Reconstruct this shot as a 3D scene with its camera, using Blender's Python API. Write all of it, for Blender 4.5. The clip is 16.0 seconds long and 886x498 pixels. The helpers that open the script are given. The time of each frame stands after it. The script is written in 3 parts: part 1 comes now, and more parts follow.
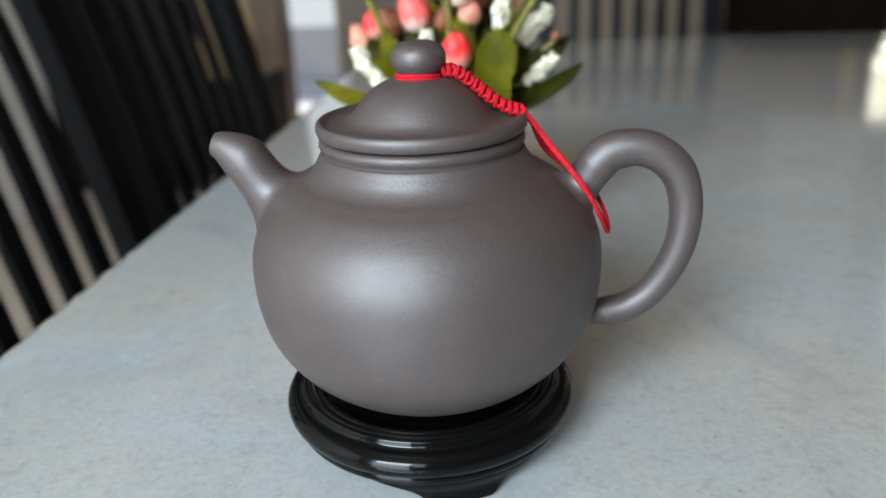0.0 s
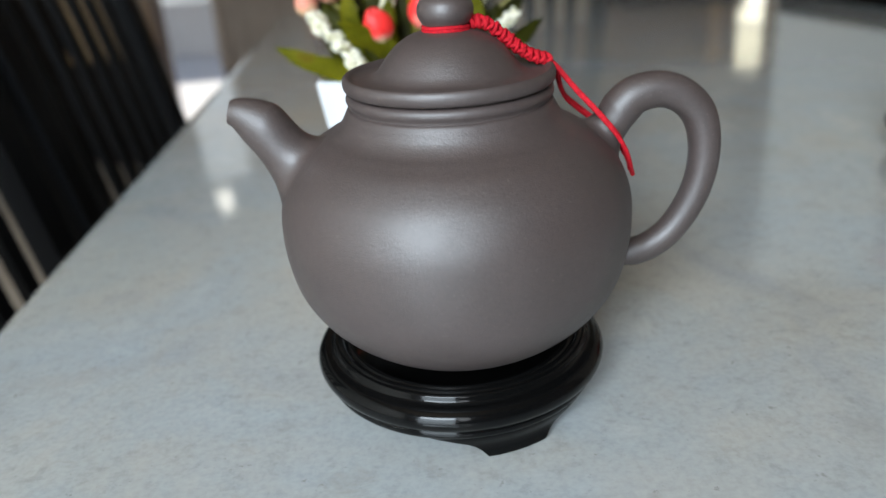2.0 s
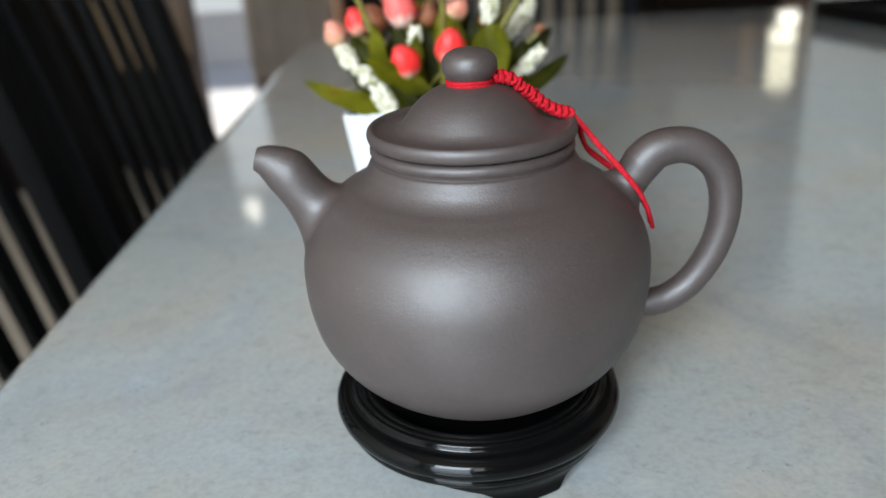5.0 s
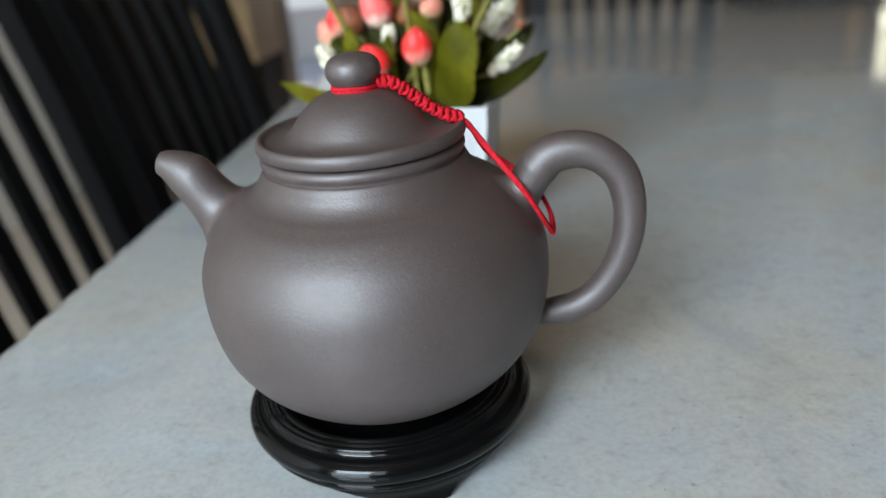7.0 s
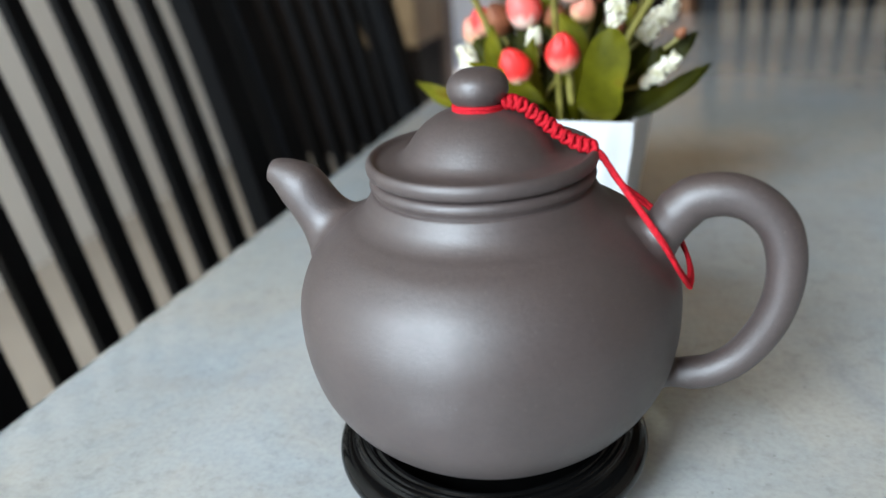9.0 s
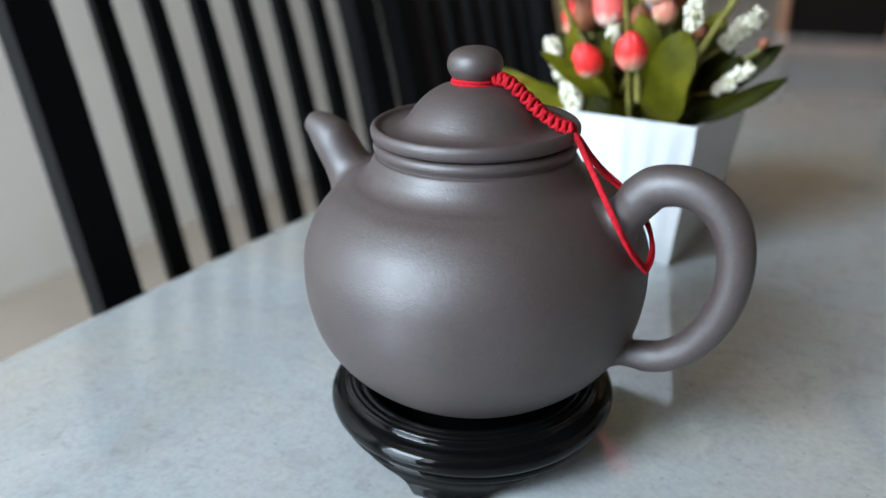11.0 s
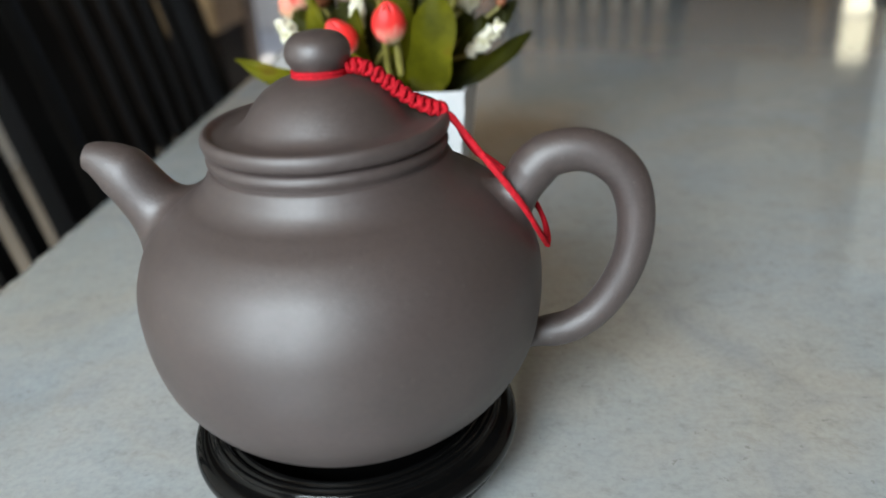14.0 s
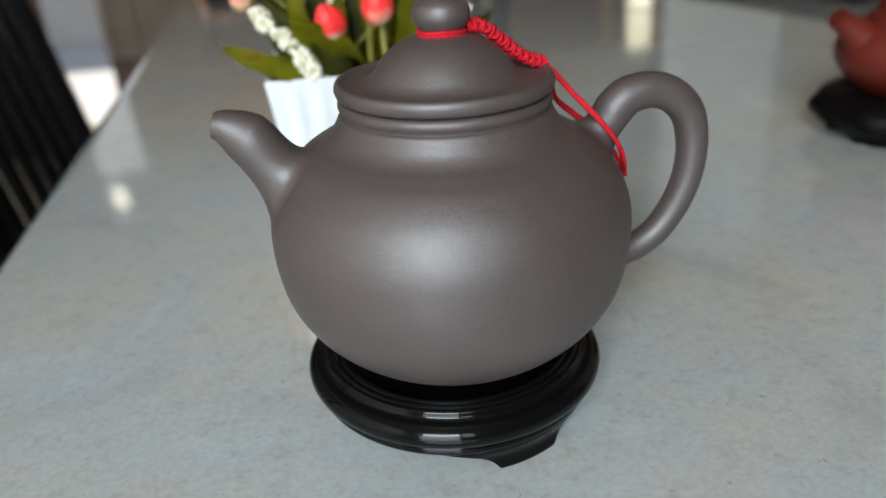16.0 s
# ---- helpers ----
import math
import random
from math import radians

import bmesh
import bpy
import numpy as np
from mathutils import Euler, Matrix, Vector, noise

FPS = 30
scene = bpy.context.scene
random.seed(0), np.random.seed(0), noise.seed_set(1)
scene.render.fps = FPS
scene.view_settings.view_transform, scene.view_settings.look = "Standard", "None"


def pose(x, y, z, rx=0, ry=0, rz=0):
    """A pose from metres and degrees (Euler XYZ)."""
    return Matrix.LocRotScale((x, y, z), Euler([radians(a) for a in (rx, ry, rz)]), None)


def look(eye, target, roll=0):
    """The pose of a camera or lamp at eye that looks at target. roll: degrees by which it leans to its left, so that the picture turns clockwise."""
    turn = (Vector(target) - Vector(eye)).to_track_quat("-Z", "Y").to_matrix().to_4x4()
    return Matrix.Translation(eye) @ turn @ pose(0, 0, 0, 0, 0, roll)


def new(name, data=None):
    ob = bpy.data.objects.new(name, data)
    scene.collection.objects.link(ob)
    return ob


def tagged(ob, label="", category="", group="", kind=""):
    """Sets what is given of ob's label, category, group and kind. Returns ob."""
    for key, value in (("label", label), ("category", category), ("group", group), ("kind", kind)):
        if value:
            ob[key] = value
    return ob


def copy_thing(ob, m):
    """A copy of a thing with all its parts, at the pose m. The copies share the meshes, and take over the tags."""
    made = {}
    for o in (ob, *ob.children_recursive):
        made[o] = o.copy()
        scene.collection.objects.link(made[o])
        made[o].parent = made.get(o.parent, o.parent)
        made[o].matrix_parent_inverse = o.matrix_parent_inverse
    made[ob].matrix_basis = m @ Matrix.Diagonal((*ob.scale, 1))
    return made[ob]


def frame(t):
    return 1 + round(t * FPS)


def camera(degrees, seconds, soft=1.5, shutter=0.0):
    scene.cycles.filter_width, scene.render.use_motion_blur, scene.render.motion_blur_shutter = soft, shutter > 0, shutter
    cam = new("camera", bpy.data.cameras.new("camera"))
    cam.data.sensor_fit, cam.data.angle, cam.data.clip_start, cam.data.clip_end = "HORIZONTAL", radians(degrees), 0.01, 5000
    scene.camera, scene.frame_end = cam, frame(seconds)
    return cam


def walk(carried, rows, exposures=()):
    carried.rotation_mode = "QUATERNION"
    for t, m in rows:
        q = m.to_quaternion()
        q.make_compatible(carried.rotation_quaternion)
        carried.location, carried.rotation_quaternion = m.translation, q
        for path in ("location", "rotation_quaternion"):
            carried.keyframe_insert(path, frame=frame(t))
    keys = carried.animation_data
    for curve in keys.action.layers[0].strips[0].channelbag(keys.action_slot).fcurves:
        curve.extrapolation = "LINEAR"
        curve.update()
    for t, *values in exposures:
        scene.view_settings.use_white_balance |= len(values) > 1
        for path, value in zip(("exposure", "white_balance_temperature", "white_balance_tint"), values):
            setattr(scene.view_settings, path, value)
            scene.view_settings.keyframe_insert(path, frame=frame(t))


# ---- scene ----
cam = camera(60.00, 16.0)
PATH = [
    (0, (0.0349, -0.2288, 0.9083), (-0.0852, 0.6924, 0.5381), -2.36),
    (0.5, (0.0071, -0.2296, 0.9166), (-0.0835, 0.6924, 0.5400), -2.70),
    (1, (0.0027, -0.2269, 0.9076), (-0.0182, 0.6942, 0.5190), -2.35),
    (1.5, (-0.0062, -0.2257, 0.9050), (-0.0022, 0.6889, 0.5006), -3.53),
    (2, (-0.0102, -0.2317, 0.9054), (0.0101, 0.6800, 0.4950), -3.70),
    (2.5, (-0.0206, -0.2373, 0.9109), (-0.0001, 0.6738, 0.4993), -4.34),
    (3, (-0.0264, -0.2427, 0.9104), (-0.0116, 0.6692, 0.5004), -4.14),
    (3.5, (-0.0224, -0.2400, 0.9108), (-0.0150, 0.6693, 0.4946), -3.83),
    (4, (-0.0189, -0.2351, 0.9057), (-0.0093, 0.6756, 0.4928), -3.46),
    (4.5, (-0.0142, -0.2303, 0.9066), (-0.0097, 0.6799, 0.4925), -3.72),
    (5, (-0.0080, -0.2294, 0.9177), (-0.0185, 0.6882, 0.5203), -3.02),
    (7.3, (0.0582, -0.2214, 0.9170), (-0.0909, 0.6823, 0.5157), -5.26),
    (7.5, (0.0570, -0.2185, 0.9139), (-0.0974, 0.6837, 0.5112), -5.00),
    (8, (0.0517, -0.1992, 0.9154), (-0.1228, 0.6967, 0.5068), -4.58),
    (8.5, (0.0560, -0.1941, 0.9104), (-0.1683, 0.6899, 0.5001), -3.24),
    (9, (0.0585, -0.1963, 0.9203), (-0.2566, 0.6643, 0.5201), -4.53),
    (9.2, (0.0675, -0.2009, 0.9192), (-0.2921, 0.6462, 0.5279), -4.56),
    (11.3, (0.1251, -0.1989, 0.9156), (-0.3802, 0.5685, 0.5210), -1.03),
    (11.5, (0.1296, -0.1992, 0.9137), (-0.3696, 0.5776, 0.5299), -1.57),
    (12, (0.1134, -0.1973, 0.9154), (-0.3396, 0.6114, 0.5403), -2.48),
    (12.5, (0.0984, -0.1931, 0.9154), (-0.2698, 0.6537, 0.5315), -3.27),
    (13, (0.0860, -0.1939, 0.9149), (-0.1712, 0.6859, 0.5151), -3.45),
    (13.5, (0.0596, -0.1888, 0.9114), (-0.1283, 0.7012, 0.4958), -3.38),
    (14, (0.0475, -0.1905, 0.9135), (-0.0429, 0.7070, 0.4819), -3.59),
    (14.5, (0.0100, -0.2036, 0.9223), (0.0069, 0.6974, 0.4884), -3.48),
    (15, (-0.0095, -0.2124, 0.9234), (0.0718, 0.6854, 0.4906), -4.03),
    (15.5, (-0.0254, -0.2187, 0.9136), (0.1151, 0.6690, 0.4750), -3.25),
    (16, (-0.0384, -0.2185, 0.9115), (0.1055, 0.6697, 0.4752), -3.11),
]
EXPOSURES = [(0.0, 0.18, 6500, 10), (3.0, -0.14, 6600, 10), (5.0, -0.01, 6600, 10), (8.4, 0.17, 6450, 10), (9.1, 0.34, 6450, 10), (11.3, 0.10, 6150, 10), (11.5, 0.07, 6150, 10), (12.0, 0.03, 6200, 10), (13.0, 0.07, 6300, 10), (13.5, 0.02, 6550, 10), (14.0, -0.02, 6850, 10), (15.0, -0.11, 6950, 10), (16.0, -0.22, 6850, 10)]
walk(cam, [(t, look(eye, target, roll)) for t, eye, target, roll in PATH], EXPOSURES)
cam.data.dof.use_dof = True
cam.data.dof.focus_distance = 0.225
cam.data.dof.aperture_fstop = 7.5

# ---- light ----
T = 0.75           # height of the table top
SUN_EL, SUN_AZ = 46.0, 0.0
world = bpy.data.worlds.new("sky")
scene.world = world
world.use_nodes = True
wn = world.node_tree.nodes
wl = world.node_tree.links
sky = wn.new("ShaderNodeTexSky")
sky.sky_type = "NISHITA"
sky.sun_disc = False
sky.sun_elevation, sky.sun_rotation = radians(SUN_EL), radians(SUN_AZ)
wl.new(sky.outputs[0], wn["Background"].inputs["Color"])
wn["Background"].inputs["Strength"].default_value = 0.12


def area(name, eye, target, w, h, power, colour):
    data = bpy.data.lights.new(name, "AREA")
    data.shape, data.size, data.size_y, data.energy, data.color = "RECTANGLE", w, h, power, colour
    ob = new(name, data)
    ob.matrix_world = look(eye, target)
    return ob


sun = bpy.data.lights.new("sun", "SUN")
sun.energy, sun.angle, sun.color = 5.0, radians(0.53), (1.0, 0.95, 0.88)
sun_ob = new("sun", sun)
sun_ob.matrix_world = look((0.0, math.cos(radians(SUN_EL)), math.sin(radians(SUN_EL))), (0, 0, 0))

# daylight through the room's openings: a tall window of two stacked panes, and a narrow one beside it
BLUE_SKY = (0.75, 0.885, 1.0)
area("window_light", (-0.84, -2.0, 2.14), (-0.52, 0.0, 1.50), 1.06, 0.80, 100, BLUE_SKY)
area("window_light", (-0.84, -2.0, 1.19), (-0.52, 0.0, 0.90), 1.06, 0.86, 36, BLUE_SKY)
area("side_window_light", (-0.08, -2.0, 1.86), (-0.05, 0.0, 1.2), 0.28, 1.05, 6, (0.90, 0.95, 1.0))
scene.view_settings.exposure = 0.0


# ---- materials ----
def material(name, colour=(0.5, 0.5, 0.5), rough=0.5, metal=0.0, spec=0.5):
    m = bpy.data.materials.new(name)
    m.use_nodes = True
    p = m.node_tree.nodes["Principled BSDF"]
    p.inputs["Base Color"].default_value = (*colour, 1)
    p.inputs["Roughness"].default_value = rough
    p.inputs["Metallic"].default_value = metal
    p.inputs["Specular IOR Level"].default_value = spec
    return m


def node(m, kind, **inputs):
    n = m.node_tree.nodes.new(kind)
    for key, value in inputs.items():
        n.inputs[key.replace("_", " ")].default_value = value
    return n


def link(m, a, b):
    m.node_tree.links.new(a, b)


def coords(m):
    return node(m, "ShaderNodeTexCoord").outputs["Object"]


def mottle(m, stops, scale, detail=4.0, rough=0.55, into="Base Color", vector=None, distortion=0.0):
    """Noise through a colour ramp into an input of the surface. stops: (place, colour or value)."""
    tex = node(m, "ShaderNodeTexNoise", Scale=scale, Detail=detail, Roughness=rough, Distortion=distortion)
    link(m, vector or coords(m), tex.inputs["Vector"])
    ramp = node(m, "ShaderNodeValToRGB")
    while len(ramp.color_ramp.elements) < len(stops):
        ramp.color_ramp.elements.new(0.5)
    for e, (place, c) in zip(ramp.color_ramp.elements, stops):
        e.position = place
        e.color = (*c, 1) if isinstance(c, tuple) else (c, c, c, 1)
    link(m, tex.outputs["Fac"], ramp.inputs["Fac"])
    if into:
        link(m, ramp.outputs["Color"], m.node_tree.nodes["Principled BSDF"].inputs[into])
    return ramp.outputs["Color"]


def mix(m, kind, fac, a, b, into=None):
    n = m.node_tree.nodes.new("ShaderNodeMix")
    n.data_type, n.blend_type = "RGBA", kind
    for socket, v in ((n.inputs[0], fac), (n.inputs[6], a), (n.inputs[7], b)):
        if isinstance(v, (int, float)):
            socket.default_value = v
        elif isinstance(v, tuple):
            socket.default_value = (*v, 1)
        else:
            link(m, v, socket)
    if into:
        link(m, n.outputs[2], m.node_tree.nodes["Principled BSDF"].inputs[into])
    return n.outputs[2]


def bumps(m, layers, distance=0.001):
    """Layers of (scale, strength, upright squeeze) noise as relief."""
    last = None
    p = m.node_tree.nodes["Principled BSDF"]
    for scale, strength, *squeeze in layers:
        tex = node(m, "ShaderNodeTexNoise", Scale=scale, Detail=3.0)
        fit = node(m, "ShaderNodeMapping", Scale=(1, 1, squeeze[0] if squeeze else 1))
        link(m, coords(m), fit.inputs["Vector"])
        link(m, fit.outputs["Vector"], tex.inputs["Vector"])
        b = node(m, "ShaderNodeBump", Strength=strength, Distance=distance)
        link(m, tex.outputs["Fac"], b.inputs["Height"])
        if last:
            link(m, last, b.inputs["Normal"])
        last = b.outputs["Normal"]
    link(m, last, p.inputs["Normal"])


CLAY = material("purple_clay", (0.060, 0.043, 0.039), 0.52, 0.0, 1.0)
tone = mottle(CLAY, [(0.3, (0.050, 0.0350, 0.0315)), (0.7, (0.063, 0.0442, 0.0402))], 35, 5, 0.6, None)
fleck = mottle(CLAY, [(0.70, 0.0), (0.78, 0.4)], 1100, 1, 0.5, None)
pores = mottle(CLAY, [(0.34, (0.88, 0.88, 0.88)), (0.5, (1.0, 1.0, 1.0)), (0.66, (1.07, 1.065, 1.06))], 620, 3, 0.6, None)
tone = mix(CLAY, "MULTIPLY", 1.0, tone, pores)
mix(CLAY, "MIX", fleck, tone, (0.14, 0.115, 0.10), "Base Color")
mottle(CLAY, [(0.3, 0.47), (0.7, 0.55)], 60, 4, 0.6, "Roughness")
bumps(CLAY, [(1800, 0.24), (950, 0.035), (260, 0.07, 7)], 0.0004)
RED_CLAY = material("red_clay", (0.12, 0.015, 0.009), 0.44, 0.0, 0.3)
mottle(RED_CLAY, [(0.3, (0.085, 0.0095, 0.005)), (0.7, (0.125, 0.0165, 0.009))], 40)
bumps(RED_CLAY, [(1200, 0.08)], 0.0004)
LACQUER = material("black_lacquer", (0.003, 0.003, 0.003), 0.16, 0.0, 0.09)
LACQUER.node_tree.nodes["Principled BSDF"].inputs["Coat Weight"].default_value = 0.24
LACQUER.node_tree.nodes["Principled BSDF"].inputs["Coat Roughness"].default_value = 0.06
bumps(LACQUER, [(160, 0.06)], 0.0006)
ROOT = material("dark_carved_wood", (0.0035, 0.0028, 0.0026), 0.45, 0.0, 0.06)
bumps(ROOT, [(180, 0.3)], 0.002)
CORD = material("red_cord", (0.62, 0.008, 0.022), 0.75, 0.0, 0.25)
mottle(CORD, [(0.3, (0.34, 0.003, 0.010)), (0.7, (0.56, 0.007, 0.018))], 900, 2)
bumps(CORD, [(2500, 0.5)], 0.0005)
STONE = material("grey_quartz", (0.45, 0.47, 0.47), 0.05, 0.0, 0.50)
cloud = mottle(STONE, [(0.28, (0.355, 0.368, 0.377)), (0.42, (0.43, 0.428, 0.408)), (0.56, (0.405, 0.427, 0.43)), (0.75, (0.49, 0.49, 0.472))], 12, 6, 0.6, None, None, 0.5)
tint = mottle(STONE, [(0.34, (1.06, 1.0, 0.92)), (0.50, (1.0, 1.0, 0.99)), (0.66, (0.955, 1.0, 1.045))], 6.5, 5, 0.6, None)
grain = mottle(STONE, [(0.36, (0.93, 0.932, 0.93)), (0.50, (0.99, 0.99, 0.99)), (0.66, (1.04, 1.04, 1.035))], 420, 2, 0.6, None)
blotch = mottle(STONE, [(0.30, (0.85, 0.85, 0.83)), (0.44, (0.985, 0.985, 0.98)), (0.70, (1.04, 1.04, 1.035))], 135, 5, 0.66, None)
spots = mottle(STONE, [(0.60, 0.0), (0.76, 0.42)], 60, 4, 0.68, None, None, 0.6)
stain = mottle(STONE, [(0.58, 0.0), (0.72, 0.30)], 13, 6, 0.62, None, None, 0.4)
specks = mottle(STONE, [(0.66, 0.0), (0.74, 0.60)], 250, 3, 0.62, None)
mixed = mix(STONE, "MULTIPLY", 1.0, mix(STONE, "MULTIPLY", 1.0, cloud, grain), blotch)
mixed = mix(STONE, "MULTIPLY", 1.0, mixed, tint)
mixed = mix(STONE, "MIX", specks, mixed, (0.22, 0.215, 0.19))
mixed = mix(STONE, "MIX", stain, mixed, (0.34, 0.295, 0.235))
mix(STONE, "MIX", spots, mixed, (0.29, 0.265, 0.215), "Base Color")
mottle(STONE, [(0.3, 0.025), (0.7, 0.065)], 30, 4, 0.6, "Roughness")
# a polished sealer over the quartz
STONE.node_tree.nodes["Principled BSDF"].inputs["Coat Weight"].default_value = 0.85
STONE.node_tree.nodes["Principled BSDF"].inputs["Coat Roughness"].default_value = 0.11
CHAIR = material("black_stained_wood", (0.0034, 0.0038, 0.0048), 0.42, 0.0, 0.10)
bumps(CHAIR, [(90, 0.08)], 0.001)
PORCELAIN = material("white_porcelain", (0.70, 0.71, 0.72), 0.28)
mottle(PORCELAIN, [(0.3, (0.61, 0.62, 0.63)), (0.7, (0.66, 0.665, 0.67))], 30)
LEAF = material("artificial_leaf", (0.10, 0.16, 0.025), 0.5, 0.0, 0.12)
mottle(LEAF, [(0.28, (0.078, 0.082, 0.004)), (0.46, (0.140, 0.138, 0.006)), (0.62, (0.220, 0.205, 0.010)), (0.76, (0.20, 0.110, 0.014))], 55, 5)
STEM = material("olive_stem", (0.27, 0.24, 0.055), 0.55)
mottle(STEM, [(0.35, (0.14, 0.12, 0.02)), (0.65, (0.24, 0.21, 0.045))], 120)
# leaf green with shade in its colour, for right-hand and inner leaves
SHADED_LEAF = material("shaded_leaf_green", (0.035, 0.05, 0.012), 0.5, 0.0, 0.12)
mottle(SHADED_LEAF, [(0.3, (0.020, 0.022, 0.002)), (0.6, (0.056, 0.058, 0.004)), (0.8, (0.090, 0.055, 0.010))], 60, 4)
DRIED = material("brown_dried_petal", (0.36, 0.13, 0.06), 0.6)
mottle(DRIED, [(0.3, (0.14, 0.04, 0.016)), (0.7, (0.34, 0.12, 0.05))], 110, 3)


def petals(name, base, middle, top):
    m = material(name, middle, 0.5)
    g = node(m, "ShaderNodeTexCoord").outputs["Generated"]
    sep = node(m, "ShaderNodeSeparateXYZ")
    link(m, g, sep.inputs[0])
    tex = node(m, "ShaderNodeTexNoise", Scale=95.0, Detail=3.0)
    streak = node(m, "ShaderNodeMapping")
    streak.inputs["Scale"].default_value = (1.6, 1.6, 0.35)
    link(m, coords(m), streak.inputs["Vector"])
    link(m, streak.outputs["Vector"], tex.inputs["Vector"])
    add = node(m, "ShaderNodeMath")
    add.operation = "MULTIPLY_ADD"
    link(m, tex.outputs["Fac"], add.inputs[0])
    add.inputs[1].default_value = 1.1
    link(m, sep.outputs["Z"], add.inputs[2])
    ramp = node(m, "ShaderNodeValToRGB")
    ramp.color_ramp.elements.new(0.5)
    for e, (place, c) in zip(ramp.color_ramp.elements, ((0.50, base), (0.78, middle), (1.0, top))):
        e.position, e.color = place, (*c, 1)
    link(m, add.outputs[0], ramp.inputs["Fac"])
    link(m, ramp.outputs["Color"], m.node_tree.nodes["Principled BSDF"].inputs["Base Color"])
    return m


TULIP = petals("coral_petal", (0.70, 0.52, 0.30), (0.84, 0.25, 0.19), (0.83, 0.030, 0.026))
PINK = petals("pink_petal", (0.86, 0.76, 0.62), (0.87, 0.50, 0.42), (0.85, 0.14, 0.12))
PEACH = petals("peach_petal", (0.58, 0.36, 0.14), (0.72, 0.44, 0.26), (0.74, 0.27, 0.18))
WHITE_BUD = material("cream_floret", (0.80, 0.76, 0.62), 0.6)
mottle(WHITE_BUD, [(0.33, (0.52, 0.48, 0.26)), (0.55, (0.80, 0.76, 0.62))], 300)
SOIL = material("dark_filler", (0.02, 0.018, 0.012), 0.9)
FLOOR = material("beige_floor_tile", (0.52, 0.48, 0.44), 0.25)
mottle(FLOOR, [(0.3, (0.42, 0.355, 0.285)), (0.7, (0.50, 0.43, 0.35))], 3, 5)
WALL = material("cream_wall_paint", (0.62, 0.58, 0.52), 0.8)
mottle(WALL, [(0.3, (0.80, 0.755, 0.68)), (0.7, (0.86, 0.815, 0.74))], 2, 4)
DARKWALL = material("brown_panelling", (0.10, 0.07, 0.05), 0.6)
mottle(DARKWALL, [(0.3, (0.075, 0.042, 0.024)), (0.7, (0.115, 0.066, 0.038))], 4, 4)
CEILING = material("ceiling_boards", (0.32, 0.23, 0.15), 0.8)
mottle(CEILING, [(0.3, (0.21, 0.14, 0.082)), (0.7, (0.26, 0.18, 0.11))], 4, 4)
DARKWOOD = material("dark_cabinet_wood", (0.008, 0.005, 0.0035), 0.6, 0.0, 0.05)
ORANGE = material("orange_wood", (0.32, 0.13, 0.05), 0.4)
mottle(ORANGE, [(0.3, (0.26, 0.10, 0.035)), (0.7, (0.38, 0.17, 0.07))], 14, 4)
TAN = material("tan_wood", (0.32, 0.22, 0.12), 0.5)
mottle(TAN, [(0.3, (0.20, 0.12, 0.05)), (0.7, (0.30, 0.19, 0.085))], 9, 4)
OLIVE = material("olive_brown_wood", (0.12, 0.085, 0.045), 0.5)
mottle(OLIVE, [(0.3, (0.085, 0.058, 0.028)), (0.7, (0.135, 0.098, 0.05))], 8, 4)
PANEL = material("pale_wood_panel", (0.33, 0.26, 0.20), 0.5)
mottle(PANEL, [(0.3, (0.45, 0.36, 0.29)), (0.7, (0.55, 0.46, 0.38))], 7, 4)


def glow(name, colour, strength):
    m = bpy.data.materials.new(name)
    m.use_nodes = True
    m.node_tree.nodes.remove(m.node_tree.nodes["Principled BSDF"])
    e = node(m, "ShaderNodeEmission", Color=(*colour, 1), Strength=strength)
    link(m, e.outputs[0], m.node_tree.nodes["Material Output"].inputs["Surface"])
    return m


YARD = material("pale_concrete", (0.78, 0.78, 0.77), 0.8)
mottle(YARD, [(0.3, (0.74, 0.74, 0.73)), (0.7, (0.82, 0.82, 0.81))], 5, 4)
OUTSIDE = glow("bright_outdoors", (1.0, 0.97, 0.86), 3.5)
MILD = glow("soft_outdoors", (1.0, 0.97, 0.76), 2.2)
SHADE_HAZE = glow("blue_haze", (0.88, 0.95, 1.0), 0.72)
HAZY = glow("hazy_outdoors", (1.0, 0.96, 0.72), 1.4)
CLAYWALL = material("warm_brown_plaster", (0.22, 0.12, 0.055), 0.8)
mottle(CLAYWALL, [(0.3, (0.19, 0.105, 0.045)), (0.7, (0.25, 0.145, 0.068))], 5, 4)
SAGE = material("grey_green_paint", (0.70, 0.71, 0.67), 0.7)
mottle(SAGE, [(0.3, (0.67, 0.69, 0.65)), (0.7, (0.74, 0.75, 0.71))], 2, 4)
PLASTER = material("grey_beige_plaster", (0.50, 0.46, 0.41), 0.8)
mottle(PLASTER, [(0.3, (0.22, 0.172, 0.124)), (0.7, (0.27, 0.215, 0.16))], 5, 4)


# ---- building helpers ----
def mesh_of(name, bm, mat, smooth=True):
    me = bpy.data.meshes.new(name)
    bmesh.ops.recalc_face_normals(bm, faces=bm.faces)
    bm.to_mesh(me)
    bm.free()
    if smooth:
        for p in me.polygons:
            p.use_smooth = True
        me.set_sharp_from_angle(angle=radians(42))
    me.materials.append(mat)
    return me


BLOCKS = ("leg", "rear_leg", "front_leg", "top_rail", "bottom_rail", "seat", "carcass", "door", "plinth", "frame_post", "frame_head", "base", "post", "slat", "filler")


def part(name, bm, mat, parent, label="", smooth=True):
    smooth = smooth and name not in BLOCKS
    ob = new(name, mesh_of(name, bm, mat, smooth))
    ob.parent = parent
    return tagged(ob, label)


